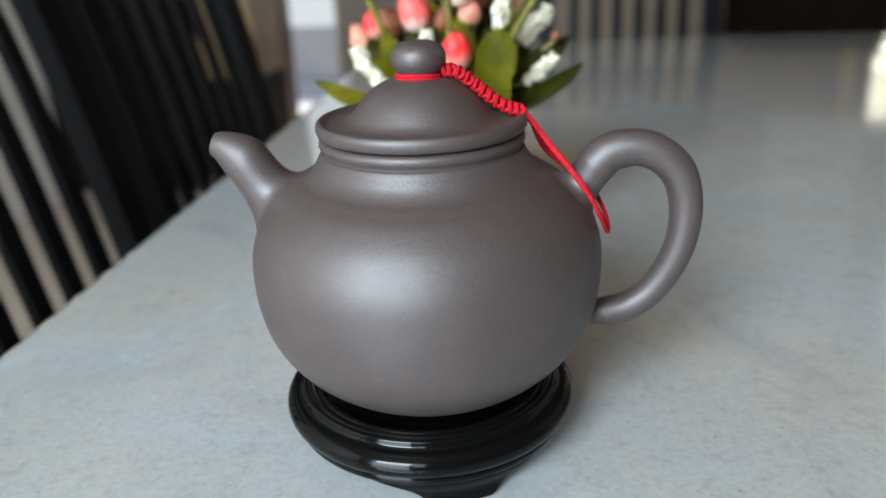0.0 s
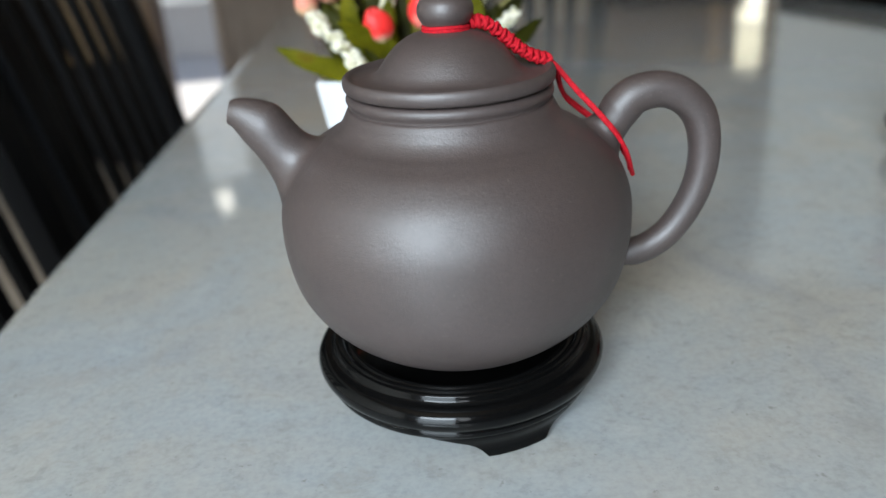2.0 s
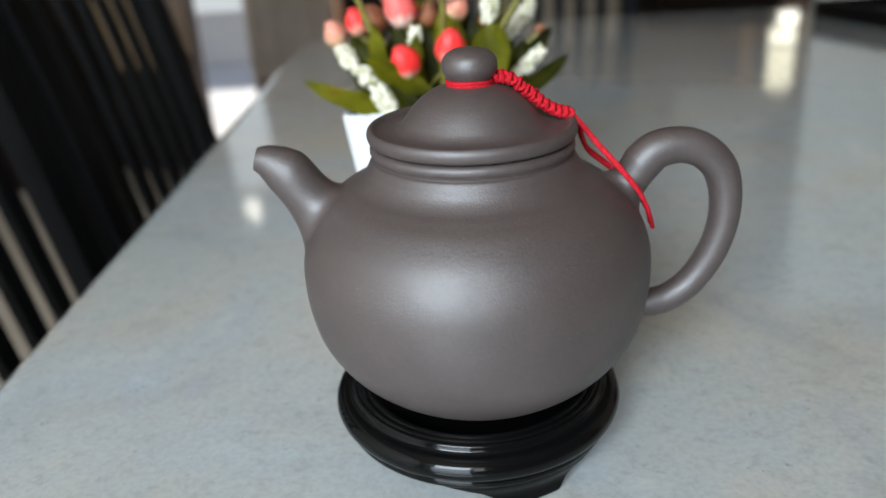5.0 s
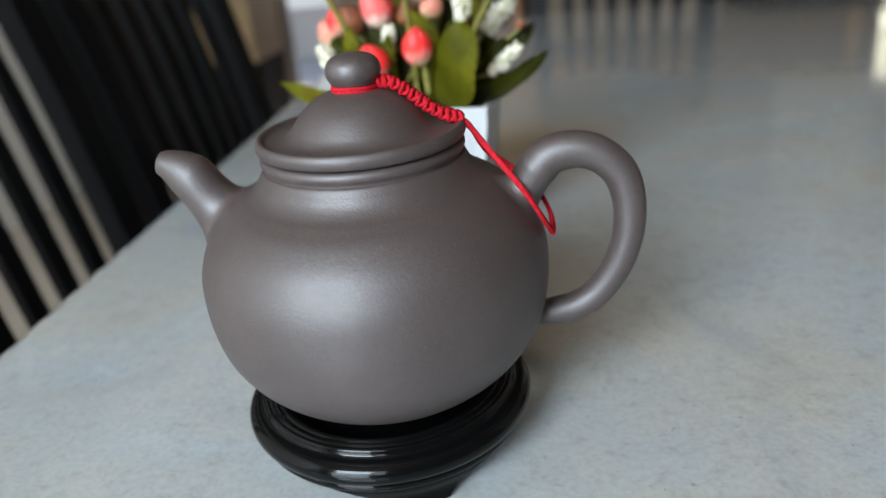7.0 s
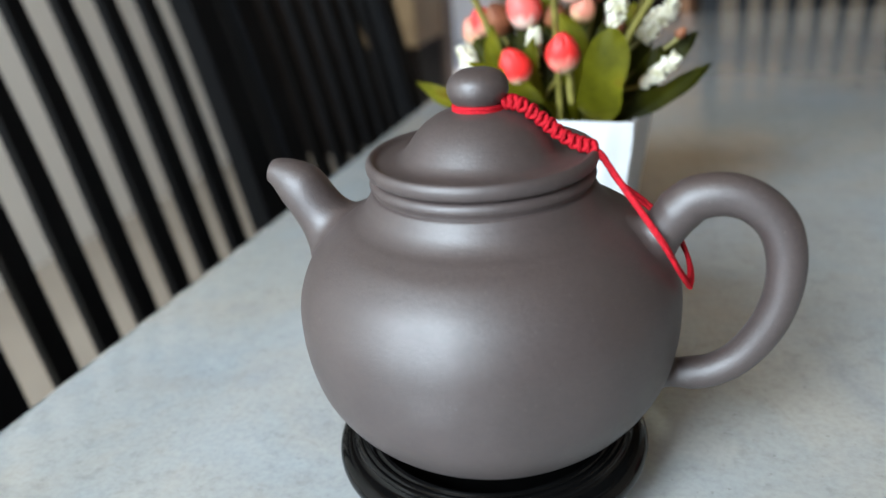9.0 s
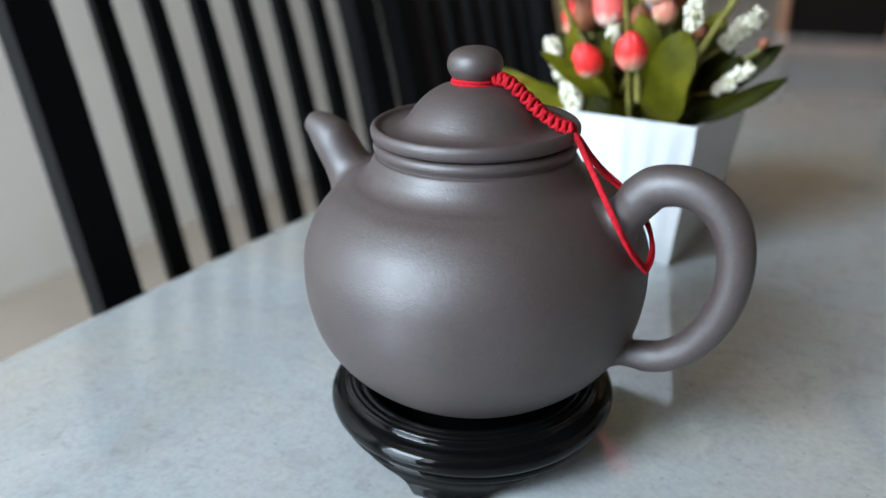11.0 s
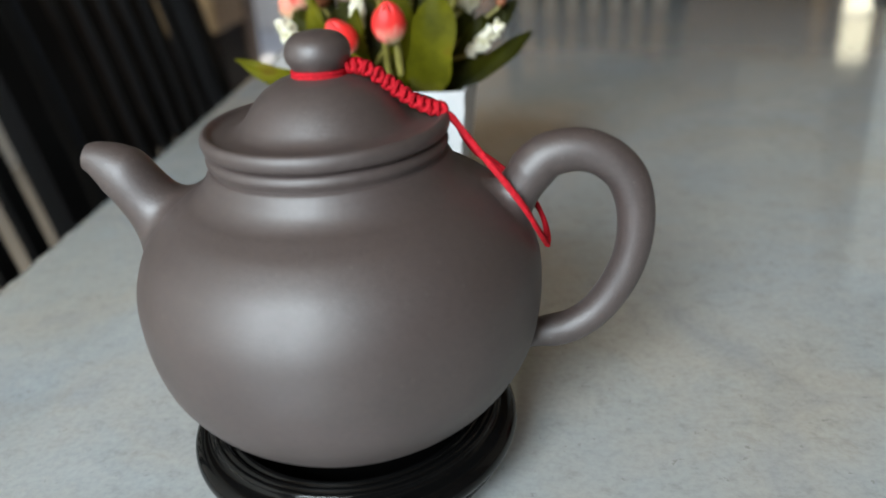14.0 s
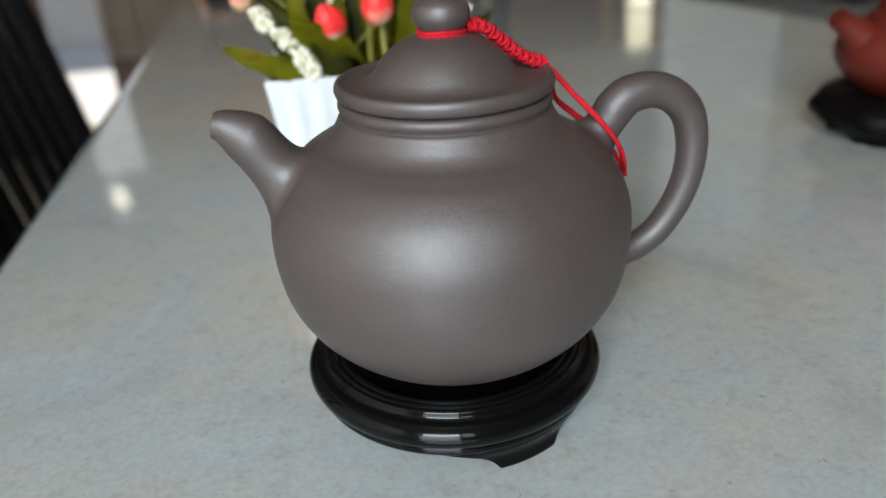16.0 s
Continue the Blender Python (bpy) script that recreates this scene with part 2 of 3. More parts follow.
def thing(name, m, label, category, group=""):
    ob = new(name)
    ob.empty_display_size = 0.02
    ob.matrix_basis = m
    return tagged(ob, label, category, group)


def structure(name, bm, mat, label, category):
    ob = new(name, mesh_of(name, bm, mat, False))
    return tagged(ob, label, category, kind="structure")


def box(bm, x0, y0, z0, x1, y1, z1, bevel=0.0, m=None):
    geo = bmesh.ops.create_cube(bm, size=1.0)
    vs = geo["verts"]
    mat = Matrix.Translation(((x0 + x1) / 2, (y0 + y1) / 2, (z0 + z1) / 2)) @ Matrix.Diagonal((abs(x1 - x0), abs(y1 - y0), abs(z1 - z0), 1))
    bmesh.ops.transform(bm, matrix=mat, verts=vs)
    if bevel:
        es = list({e for v in vs for e in v.link_edges})
        got = bmesh.ops.bevel(bm, geom=es, offset=bevel, segments=3, profile=0.5, affect="EDGES")
        vs = list({v for f in got["faces"] for v in f.verts} | {v for v in vs if v.is_valid})
    if m is not None:
        bmesh.ops.transform(bm, matrix=m, verts=vs)
    return bm


def spline(points, n):
    """Catmull-Rom through rows of numbers, n steps a span."""
    pts = [np.array(tuple(p), float) for p in points]
    ext = [2 * pts[0] - pts[1], *pts, 2 * pts[-1] - pts[-2]]
    out = []
    for i in range(1, len(ext) - 2):
        a, b, c, d = ext[i - 1:i + 3]
        for k in range(n):
            u = k / n
            out.append(0.5 * (2 * b + (c - a) * u + (2 * a - 5 * b + 4 * c - d) * u * u + (3 * b - a - 3 * c + d) * u ** 3))
    out.append(pts[-1])
    return [tuple(float(v) for v in p) for p in out]


def lathe(profile, n=96, bm=None, steps=1):
    bm = bm or bmesh.new()
    if steps > 1:
        profile = [tuple(p) for p in spline(profile, steps)]
    rings = []
    for r, z in profile:
        if r < 1e-5:
            rings.append([bm.verts.new((0, 0, z))])
        else:
            rings.append([bm.verts.new((r * math.cos(2 * math.pi * k / n), r * math.sin(2 * math.pi * k / n), z)) for k in range(n)])
    for a, b in zip(rings, rings[1:]):
        for k in range(n):
            j = (k + 1) % n
            if len(a) == 1 and len(b) > 1:
                bm.faces.new((a[0], b[j], b[k]))
            elif len(b) == 1 and len(a) > 1:
                bm.faces.new((a[k], a[j], b[0]))
            elif len(a) > 1:
                bm.faces.new((a[k], a[j], b[j], b[k]))
    return bm


def tube(points, n=20, bm=None, up=(0, 1, 0), cap=True):
    """A tube along rows of (x, y, z, radius[, flatness])."""
    bm = bm or bmesh.new()
    rings = []
    for i, p in enumerate(points):
        a = Vector(tuple(points[max(i - 1, 0)][:3]))
        b = Vector(tuple(points[min(i + 1, len(points) - 1)][:3]))
        d = (b - a).normalized()
        s = d.cross(Vector(up))
        s = s.normalized() if s.length > 1e-4 else d.orthogonal().normalized()
        q = s.cross(d)
        flat = float(p[4]) if len(p) > 4 else 1.0
        rings.append([bm.verts.new(Vector(tuple(p[:3])) + float(p[3]) * (math.cos(w) * q + flat * math.sin(w) * s)) for w in (2 * math.pi * k / n for k in range(n))])
    for a, b in zip(rings, rings[1:]):
        for k in range(n):
            bm.faces.new((a[k], a[(k + 1) % n], b[(k + 1) % n], b[k]))
    if cap:
        bm.faces.new(rings[0])
        bm.faces.new(rings[-1])
    return bm


# ---- the room ----
SY = -2.01          # inner face of the south wall
TOP = 2.8
bm = box(bmesh.new(), -2.1, -2.5, -0.1, 2.4, 3.32, 0.0)
structure("floor", bm, FLOOR, "pale beige polished tile floor of the dining room", "floor")
bm = box(bmesh.new(), -2.1, -2.5, TOP, 2.4, 3.32, TOP + 0.1)
structure("ceiling", bm, CEILING, "warm brown wooden ceiling over the dining room", "ceiling")
bm = box(bmesh.new(), -2.1, -2.5, 0.0, -1.9, 3.32, TOP)
structure("wall_west", bm, WALL, "plain beige painted wall behind the chairs", "wall")
bm = box(bmesh.new(), 2.2, -2.5, 0.0, 2.4, 3.32, TOP)
structure("wall_east", bm, PANEL, "pale wood-panelled side wall of the dining room", "wall")
# unseen dark panel, added to cut the side wall's bounce onto the table
structure("wall_panel", box(bmesh.new(), 2.165, -2.0, 0, 2.196, 0.2, TOP - 0.004), DARKWALL, "added dark panel out of view, cutting light from the right", "wall")
# south wall with the two windows that light the table
bm = bmesh.new()
for b in ((-1.9, -1.37, 0, TOP), (-0.31, -0.22, 0, TOP), (0.06, 2.2, 0, TOP), (-1.37, -0.31, 0, 0.74), (-1.37, -0.31, 1.63, 1.72), (-1.37, -0.31, 2.56, TOP), (-0.22, 0.06, 0, 1.32), (-0.22, 0.06, 2.40, TOP)):
    box(bm, b[0], SY - 0.18, b[2], b[1], SY, b[3])
structure("wall_south", bm, DARKWALL, "dark brown panelled wall with two window openings", "wall")
# north wall: a narrow bright doorway with a light over it, and a small window
WY = 3.2
bm = bmesh.new()
for b in ((-1.9, -1.09, 0, TOP), (-1.09, -1.07, 1.70, 1.92), (-0.97, -0.84, 1.70, 1.92), (-1.07, -0.97, 1.70, 1.74), (-1.07, -0.97, 1.885, 1.92), (-1.09, -0.84, 1.92, 2.02), (-1.09, -1.05, 2.02, 2.055), (-1.00, -0.84, 2.02, 2.055), (-1.09, -0.84, 2.055, TOP), (-0.84, 1.42, 0, TOP), (1.42, 1.59, 0, 0.89), (1.42, 1.59, 0.965, 0.985), (1.42, 1.59, 1.09, 1.105), (1.42, 1.59, 1.36, TOP), (1.59, 2.2, 0, TOP)):
    box(bm, b[0], WY, b[2], b[1], WY + 0.12, b[3])
structure("wall_north", bm, DARKWALL, "dark brown far wall with a doorway and a small window", "wall")
structure("backdrop", box(bmesh.new(), -1.2, WY + 0.40, 0.55, -0.7, WY + 0.42, 1.826), SHADE_HAZE, "hazy daylight over the far yard", "backdrop")
# three panels above the view, added to tone what the tabletop mirrors
structure("wall_panel", box(bmesh.new(), -0.82, WY - 0.03, 1.15, 0.30, WY - 0.003, TOP), CLAYWALL, "added brown panel out of view, warming the table's reflection", "wall")
structure("wall_panel", box(bmesh.new(), 0.31, WY - 0.03, 1.15, 1.0, WY - 0.003, TOP), DARKWALL, "added dark panel out of view, darkening the table's reflection", "wall")
structure("wall_panel", box(bmesh.new(), 1.005, WY - 0.03, 1.30, 1.41, WY - 0.003, TOP), PLASTER, "added pale panel out of view, brightening the table's reflection", "wall")
structure("wall_panel", box(bmesh.new(), 0.0, WY - 0.03, 0, 0.775, WY - 0.003, 1.02), PLASTER, "pale grey-beige plastered part of the far wall", "wall")
structure("wall_panel", box(bmesh.new(), 1.595, WY - 0.03, 0, 2.19, WY - 0.003, 2.6), SAGE, "pale grey-green painted part of the far wall", "wall")
structure("trim", box(bmesh.new(), 1.28, WY - 0.05, 0, 1.33, WY - 0.003, 1.33), CLAYWALL, "brown upright trim between dark panels", "trim")
for x0, x1, z0, z1, glare in ((-1.4, -0.6, 1.83, 2.5, OUTSIDE), (1.2, 1.8, 0.8, 1.018, OUTSIDE), (1.2, 1.8, 1.022, 1.155, MILD), (1.2, 1.8, 1.159, 1.6, HAZY)):
    structure("backdrop", box(bmesh.new(), x0, WY + 0.4, z0, x1, WY + 0.42, z1), glare, "bright daylight outside a far opening", "backdrop")
structure("yard", box(bmesh.new(), -2.0, WY + 0.12, -0.1, 2.0, WY + 2.6, -0.005), YARD, "sunlit pale concrete yard outside the doorway", "ground")
structure("yard_wall", box(bmesh.new(), -2.0, WY + 2.3, 0.0, 2.0, WY + 2.45, 1.0), YARD, "pale rendered wall across the yard", "wall")

# ---- the table ----
TURNED = 1.45
table = thing("dining_table", pose(0, 0, 0, 0, 0, TURNED), "grey speckled stone dining table with rounded edges on dark legs", "table")
bm = box(bmesh.new(), -0.2046, -0.50, T - 0.045, 1.06, 1.112, T)
bmesh.ops.bevel(bm, geom=bm.edges[:], offset=0.018, segments=12, profile=0.5, affect="EDGES")
part("tabletop", bm, STONE, table, "grey speckled quartz slab with a soft sheen")
for x in (-0.08, 0.94):
    for y in (-0.38, 0.99):
        part("leg", box(bmesh.new(), x - 0.04, y - 0.04, 0, x + 0.04, y + 0.04, T - 0.045, 0.004), CHAIR, table, "dark wooden leg")


# ---- chairs ----
def chair(m, label):
    ob = thing("dining_chair", m, label, "chair", "chairs round the table")
    W = 0.364

    def back(z):
        k = z - 0.75
        return -0.203 * k - 0.30 * k * k if k > 0 else -0.203 * k

    def bar(y, wide, deep, z0, z1, narrow=0.0):
        bm = bmesh.new()
        rings = []
        for i in range(13):
            z = z0 + (z1 - z0) * i / 12
            x = back(z)
            half = wide / 2 * (1 - narrow * min(1.0, max(0.0, (z - 0.72) / 0.18)))
            rings.append([bm.verts.new((x + dx, y + dy, z)) for dx, dy in ((-deep / 2, -half), (deep / 2, -half), (deep / 2, half), (-deep / 2, half))])
        for a, b in zip(rings, rings[1:]):
            for k in range(4):
                bm.faces.new((a[k], a[(k + 1) % 4], b[(k + 1) % 4], b[k]))
        bm.faces.new(rings[0])
        bm.faces.new(rings[-1])
        bmesh.ops.bevel(bm, geom=[e for e in bm.edges if abs(e.verts[0].co.z - e.verts[1].co.z) > 0.01], offset=0.002, segments=2, affect="EDGES")
        return bm

    for s in (-1, 1):
        part("post", bar(s * 0.167, 0.034, 0.024, 0.40, 1.02), CHAIR, ob)
        part("rear_leg", box(bmesh.new(), 0.040, s * (W / 2 - 0.02) - 0.018, 0, 0.072, s * (W / 2 - 0.02) + 0.018, 0.42, 0.003), CHAIR, ob)
        part("front_leg", box(bmesh.new(), 0.36, s * (W / 2 - 0.02) - 0.018, 0, 0.395, s * (W / 2 - 0.02) + 0.018, 0.42, 0.003), CHAIR, ob)
    for k in range(6):
        part("slat", bar((k - 2.5) * 0.0437, 0.0195, 0.0095, 0.47, 0.98, 0.28), CHAIR, ob)
    part("top_rail", box(bmesh.new(), back(1.0) - 0.011, -W / 2, 0.97, back(1.0) + 0.011, W / 2, 1.04, 0.004), CHAIR, ob)
    part("bottom_rail", box(bmesh.new(), 0.045, -W / 2 + 0.04, 0.45, 0.070, W / 2 - 0.04, 0.49, 0.003), CHAIR, ob)
    part("seat", box(bmesh.new(), 0.045, -W / 2, 0.41, 0.42, W / 2, 0.45, 0.012), CHAIR, ob)
    return ob


BLACK_CHAIR = "black-stained wooden dining chair with curved slatted back"
first = chair(pose(-0.394, 0.277, 0, 0, 0, -4), BLACK_CHAIR)
copy_thing(first, pose(-0.372, 0.668, 0, 0, 0, -1))
copy_thing(first, pose(0.219, 1.44, 0, 0, 0, -90))

# ---- along the far wall ----
cab = thing("cabinet", pose(1.04, WY, 0), "low dark-brown wooden cabinet against the far wall", "cabinet")
part("carcass", box(bmesh.new(), -0.235, -0.42, 0.06, 0.235, -0.004, 0.92, 0.006), DARKWOOD, cab)
for k in range(2):
    part("door", box(bmesh.new(), -0.23 + k * 0.232, -0.445, 0.09, -0.002 + k * 0.232, -0.424, 0.89, 0.004), DARKWOOD, cab)
part("plinth", box(bmesh.new(), -0.22, -0.39, 0.0, 0.22, -0.02, 0.06), DARKWOOD, cab)
dark = thing("door_cabinet", pose(-0.225, WY, 0), "low black glazed cabinet with orange wooden frame", "cabinet")
part("carcass", box(bmesh.new(), -0.160, -0.30, 0.0, 0.160, -0.004, 0.90, 0.004), DARKWOOD, dark)
for x0, x1 in ((-0.200, -0.162), (0.162, 0.200)):
    part("frame_post", box(bmesh.new(), x0, -0.32, 0.0, x1, -0.004, 0.94, 0.005), ORANGE, dark, "orange wooden post")
part("frame_head", box(bmesh.new(), -0.160, -0.32, 0.904, 0.160, -0.004, 0.94, 0.005), ORANGE, dark, "orange wooden head")
curtain = thing("curtain", pose(-0.640, WY - 0.03, 0), "pale brown curtain hanging in soft folds", "curtain")
bm = bmesh.new()
rows = [[bm.verts.new((-0.200 + 0.40 * k / 60, 0.012 * math.sin(k * 0.9) - 0.012 * (z == 0) * math.sin(k * 0.5), 0.30 + z)) for k in range(61)] for z in (0.0, 0.4, 1.0, 1.9)]
for a, c in zip(rows, rows[1:]):
    for k in range(60):
        bm.faces.new((a[k], a[k + 1], c[k + 1], c[k]))
bmesh.ops.solidify(bm, geom=bm.faces[:], thickness=0.003)
part("cloth", bm, PANEL, curtain)
part("rod", tube([(-0.21, 0, 2.2, 0.008), (0.21, 0, 2.2, 0.008)], 10), DARKWOOD, curtain)
shelf = thing("sideboard", pose(-1.22, WY, 0), "narrow tan wooden sideboard with a dark base", "sideboard")
part("carcass", box(bmesh.new(), -0.12, -0.35, 0.42, 0.12, -0.004, 1.2, 0.006), TAN, shelf)
part("base", box(bmesh.new(), -0.115, -0.33, 0.0, 0.115, -0.01, 0.42, 0.004), DARKWOOD, shelf, "dark base")

corner = thing("tall_cabinet", pose(-1.62, 2.80, 0), "dark-stained wooden cabinet standing in the room's corner", "cabinet")
part("carcass", box(bmesh.new(), -0.27, -0.16, 0.06, 0.27, 0.39, 1.30, 0.006), DARKWOOD, corner)
for k in range(2):
    leafdoor = part("door", box(bmesh.new(), -0.265 + k * 0.267, -0.182, 0.08, -0.002 + k * 0.267, -0.164, 1.28, 0.004), DARKWOOD, corner)
    part("knob", lathe([(0.0, -0.012), (0.010, -0.010), (0.013, 0.0), (0.010, 0.010), (0.0, 0.012)], 16), OLIVE, leafdoor).matrix_basis = pose((-0.04, 0.04)[k], -0.192, 0.70, 90, 0, 0)
part("plinth", box(bmesh.new(), -0.25, -0.14, 0.0, 0.25, 0.37, 0.06), DARKWOOD, corner)

# ---- teapot ----
teapot = thing("teapot", pose(0, 0, T), "dark purple-brown unglazed clay teapot with a domed lid", "teapot")
BODY = [(0.0, 0.0140), (0.0110, 0.0141), (0.0170, 0.0168), (0.0280, 0.0220), (0.0384, 0.0282), (0.0467, 0.0360), (0.0522, 0.0450), (0.0546, 0.0540), (0.0554, 0.0630),
        (0.0547, 0.0722), (0.0508, 0.0815), (0.0450, 0.0882), (0.0400, 0.0916), (0.0363, 0.0936), (0.0339, 0.0958), (0.0323, 0.0985), (0.0313, 0.1004), (0.0305, 0.1009)]
NECK = [(0.0305, 0.1015), (0.0311, 0.1022), (0.0315, 0.1031), (0.0314, 0.1041), (0.0308, 0.1049), (0.0300, 0.1052), (0.027, 0.1052), (0.027, 0.092)]
bm = lathe([tuple(p) for p in spline(BODY, 6)] + NECK, 128)
part("body", bm, CLAY, teapot)
LID = [(0.0, 0.1056), (0.026, 0.1056), (0.0303, 0.1056), (0.0313, 0.1060), (0.0319, 0.1070), (0.0321, 0.1084), (0.0317, 0.1096), (0.0309, 0.1102), (0.0300, 0.1099), (0.0293, 0.1092),
       (0.0282, 0.1088), (0.0255, 0.1088), (0.0232, 0.1093), (0.0214, 0.1106), (0.0200, 0.1124), (0.0185, 0.1144), (0.0165, 0.1166), (0.0139, 0.1187), (0.0107, 0.1205), (0.0070, 0.1216), (0.0058, 0.1220), (0.0, 0.1220)]
lid = part("lid", lathe(LID[:3] + [tuple(p) for p in spline(LID[2:20], 4)] + LID[20:], 128), CLAY, teapot, "domed clay lid with a rolled rim")
KNOB = [(0.0, 0.1215), (0.0056, 0.1215), (0.0058, 0.1224), (0.0070, 0.1236), (0.0081, 0.1256), (0.0083, 0.1276), (0.0076, 0.1297), (0.0058, 0.1313), (0.0032, 0.1321), (0.0, 0.1323)]
part("knob", lathe(KNOB[:2] + [tuple(p) for p in spline(KNOB[1:], 5)], 64), CLAY, lid, "flattened round knob")
PROFILE = spline(BODY, 6)


def on_body(z, side, sign):
    """A point of the body's skin at height z, side metres off its middle plane."""
    r = float(np.interp(z, [p[1] for p in PROFILE[7:]], [p[0] for p in PROFILE[7:]])) - 0.00008
    return Vector((sign * math.sqrt(r * r - side * side), side, z))


def root(bm, ring, way, sign, z, up, down, wide, lead, spread, flare=0.0):
    """A soft fillet from a tube's last ring onto the body's skin round the height z."""
    centre = sum((v.co for v in ring), Vector()) / len(ring)
    upward = Vector((0, 0, 1)) - way * way.z
    upward.normalize()
    foot = []
    for v in ring:
        d = (v.co - centre).normalized()
        w = math.atan2(d.y, d.dot(upward))
        foot.append((z + (up if math.cos(w) > 0 else down) * math.cos(w), wide * math.sin(w)))
    mid = on_body(z, 0, sign)
    last = ring
    for k in range(1, 15):
        u = k / 14
        row = []
        for v, (fz, fy) in zip(ring, foot):
            p0, p3 = v.co, on_body(fz, fy, sign)
            near = on_body(fz + (z - fz) * spread, fy * (1 - spread), sign)
            p1, p2 = p0 + way * lead + (p0 - centre).normalized() * (flare * lead), near
            row.append(bm.verts.new(p0 * (1 - u) ** 3 + p1 * (3 * u * (1 - u) ** 2) + p2 * (3 * u * u * (1 - u)) + p3 * u ** 3))
        for j in range(len(row)):
            i = (j + 1) % len(row)
            bm.faces.new((last[j], last[i], row[i], row[j]))
        last = row


# from the mouth, cut aslant with a wall and a hollow, to the fillet at the body
SPOUT = [(-0.0669, 0, 0.1017, 0.0037, 1.0), (-0.0640, 0, 0.1009, 0.0050, 1.02), (-0.0608, 0, 0.0992, 0.0063, 1.05), (-0.0583, 0, 0.0974, 0.0071, 1.07)]
bm = tube(spline(SPOUT, 6), 32, cap=False)
bm.verts.ensure_lookup_table()
mouth, neck = bm.verts[:32], bm.verts[-32:]
cx = Vector((-0.0669, 0, 0.1017))
inner = [bm.verts.new(cx + (v.co - cx) * 0.66 + Vector((0.0002, 0, 0))) for v in mouth]
deep = [bm.verts.new(cx + (v.co - cx) * 0.5 + Vector((0.010, 0, -0.003))) for v in mouth]
for a, b in ((mouth, inner), (inner, deep)):
    for k in range(32):
        bm.faces.new((a[k], a[(k + 1) % 32], b[(k + 1) % 32], b[k]))
bm.faces.new(deep)
root(bm, neck, Vector((0.79, 0, -0.61)), -1, 0.0830, 0.0105, 0.0170, 0.0142, 0.0055, 0.60, 0.26)
part("spout", bm, CLAY, teapot)
HANDLE = [(0.0526, 0, 0.0938, 0.0063), (0.0572, 0, 0.0979, 0.0060), (0.0650, 0, 0.0992, 0.0057), (0.0722, 0, 0.0967, 0.0055), (0.0779, 0, 0.0907, 0.0054),
          (0.0805, 0, 0.0813, 0.0051), (0.0801, 0, 0.0706, 0.0049), (0.0769, 0, 0.0606, 0.0048), (0.0710, 0, 0.0515, 0.0047), (0.0643, 0, 0.0464, 0.0047), (0.0585, 0, 0.0446, 0.0048)]
bm = tube(spline(HANDLE, 6), 32, cap=False)
bm.verts.ensure_lookup_table()
upper, lower = bm.verts[:32], bm.verts[-32:]
root(bm, upper, Vector((-0.64, 0, -0.77)), 1, 0.0850, 0.0080, 0.0085, 0.0102, 0.0022, 0.60)
root(bm, lower, Vector((-0.99, 0, -0.12)), 1, 0.0440, 0.0075, 0.0065, 0.0080, 0.0020, 0.60)
handle = part("handle", bm, CLAY, teapot)
handle.matrix_basis = pose(0, 0, 0, 0, 0, 1.2)

# ---- stand ----
stand = thing("teapot_stand", pose(-0.0012, -0.0004, T), "glossy black lacquered round wooden stand with three feet", "stand")
RING = [(0.0, 0.0140), (0.0345, 0.0140), (0.0360, 0.0146), (0.0366, 0.0195), (0.0371, 0.0223), (0.0378, 0.0230), (0.0386, 0.0228), (0.0392, 0.0223), (0.0398, 0.0228), (0.0406, 0.0233), (0.0413, 0.0230), (0.0418, 0.0226), (0.0424, 0.0227), (0.0430, 0.0222), (0.0433, 0.0214), (0.0438, 0.0207),
        (0.0447, 0.0203), (0.0459, 0.0202), (0.0473, 0.0195), (0.0486, 0.0180), (0.0490, 0.0162), (0.0485, 0.0143), (0.0472, 0.0129), (0.0460, 0.0122), (0.0462, 0.0114), (0.0463, 0.0102), (0.0455, 0.0090), (0.0440, 0.0083), (0.0400, 0.0080), (0.0, 0.0080)]
part("ring", lathe(RING[:3] + [tuple(p) for p in spline(RING[2:28], 3)] + RING[28:], 128), LACQUER, stand)


def foot(angle):
    bm = bmesh.new()
    rows = []
    for z, w, r0, r1 in ((0.0104, 0.070, 0.030, 0.0452), (0.0094, 0.059, 0.030, 0.0454), (0.0083, 0.0480, 0.030, 0.0453), (0.0070, 0.0385, 0.030, 0.0449), (0.0055, 0.0310, 0.030, 0.0441), (0.0041, 0.0262, 0.030, 0.0438),
                         (0.0028, 0.0232, 0.030, 0.0440), (0.0016, 0.0212, 0.030, 0.0444), (0.0006, 0.0196, 0.030, 0.0444), (0.0, 0.0172, 0.030, 0.0436)):
        row = [bm.verts.new((r0, -w / 2, z))]
        for k in range(9):
            y = -w / 2 + w * k / 8
            row.append(bm.verts.new((math.sqrt(r1 * r1 - y * y), y, z)))
        row.append(bm.verts.new((r0, w / 2, z)))
        rows.append(row)
    for a, b in zip(rows, rows[1:]):
        for k in range(len(a)):
            j = (k + 1) % len(a)
            bm.faces.new((a[k], a[j], b[j], b[k]))
    bm.faces.new(rows[0])
    bm.faces.new(rows[-1])
    bmesh.ops.rotate(bm, matrix=Matrix.Rotation(radians(angle), 3, "Z"), verts=bm.verts)
    return bm


for a in (-70.5, 49.5, 169.5):
    part("foot", foot(a), LACQUER, stand)

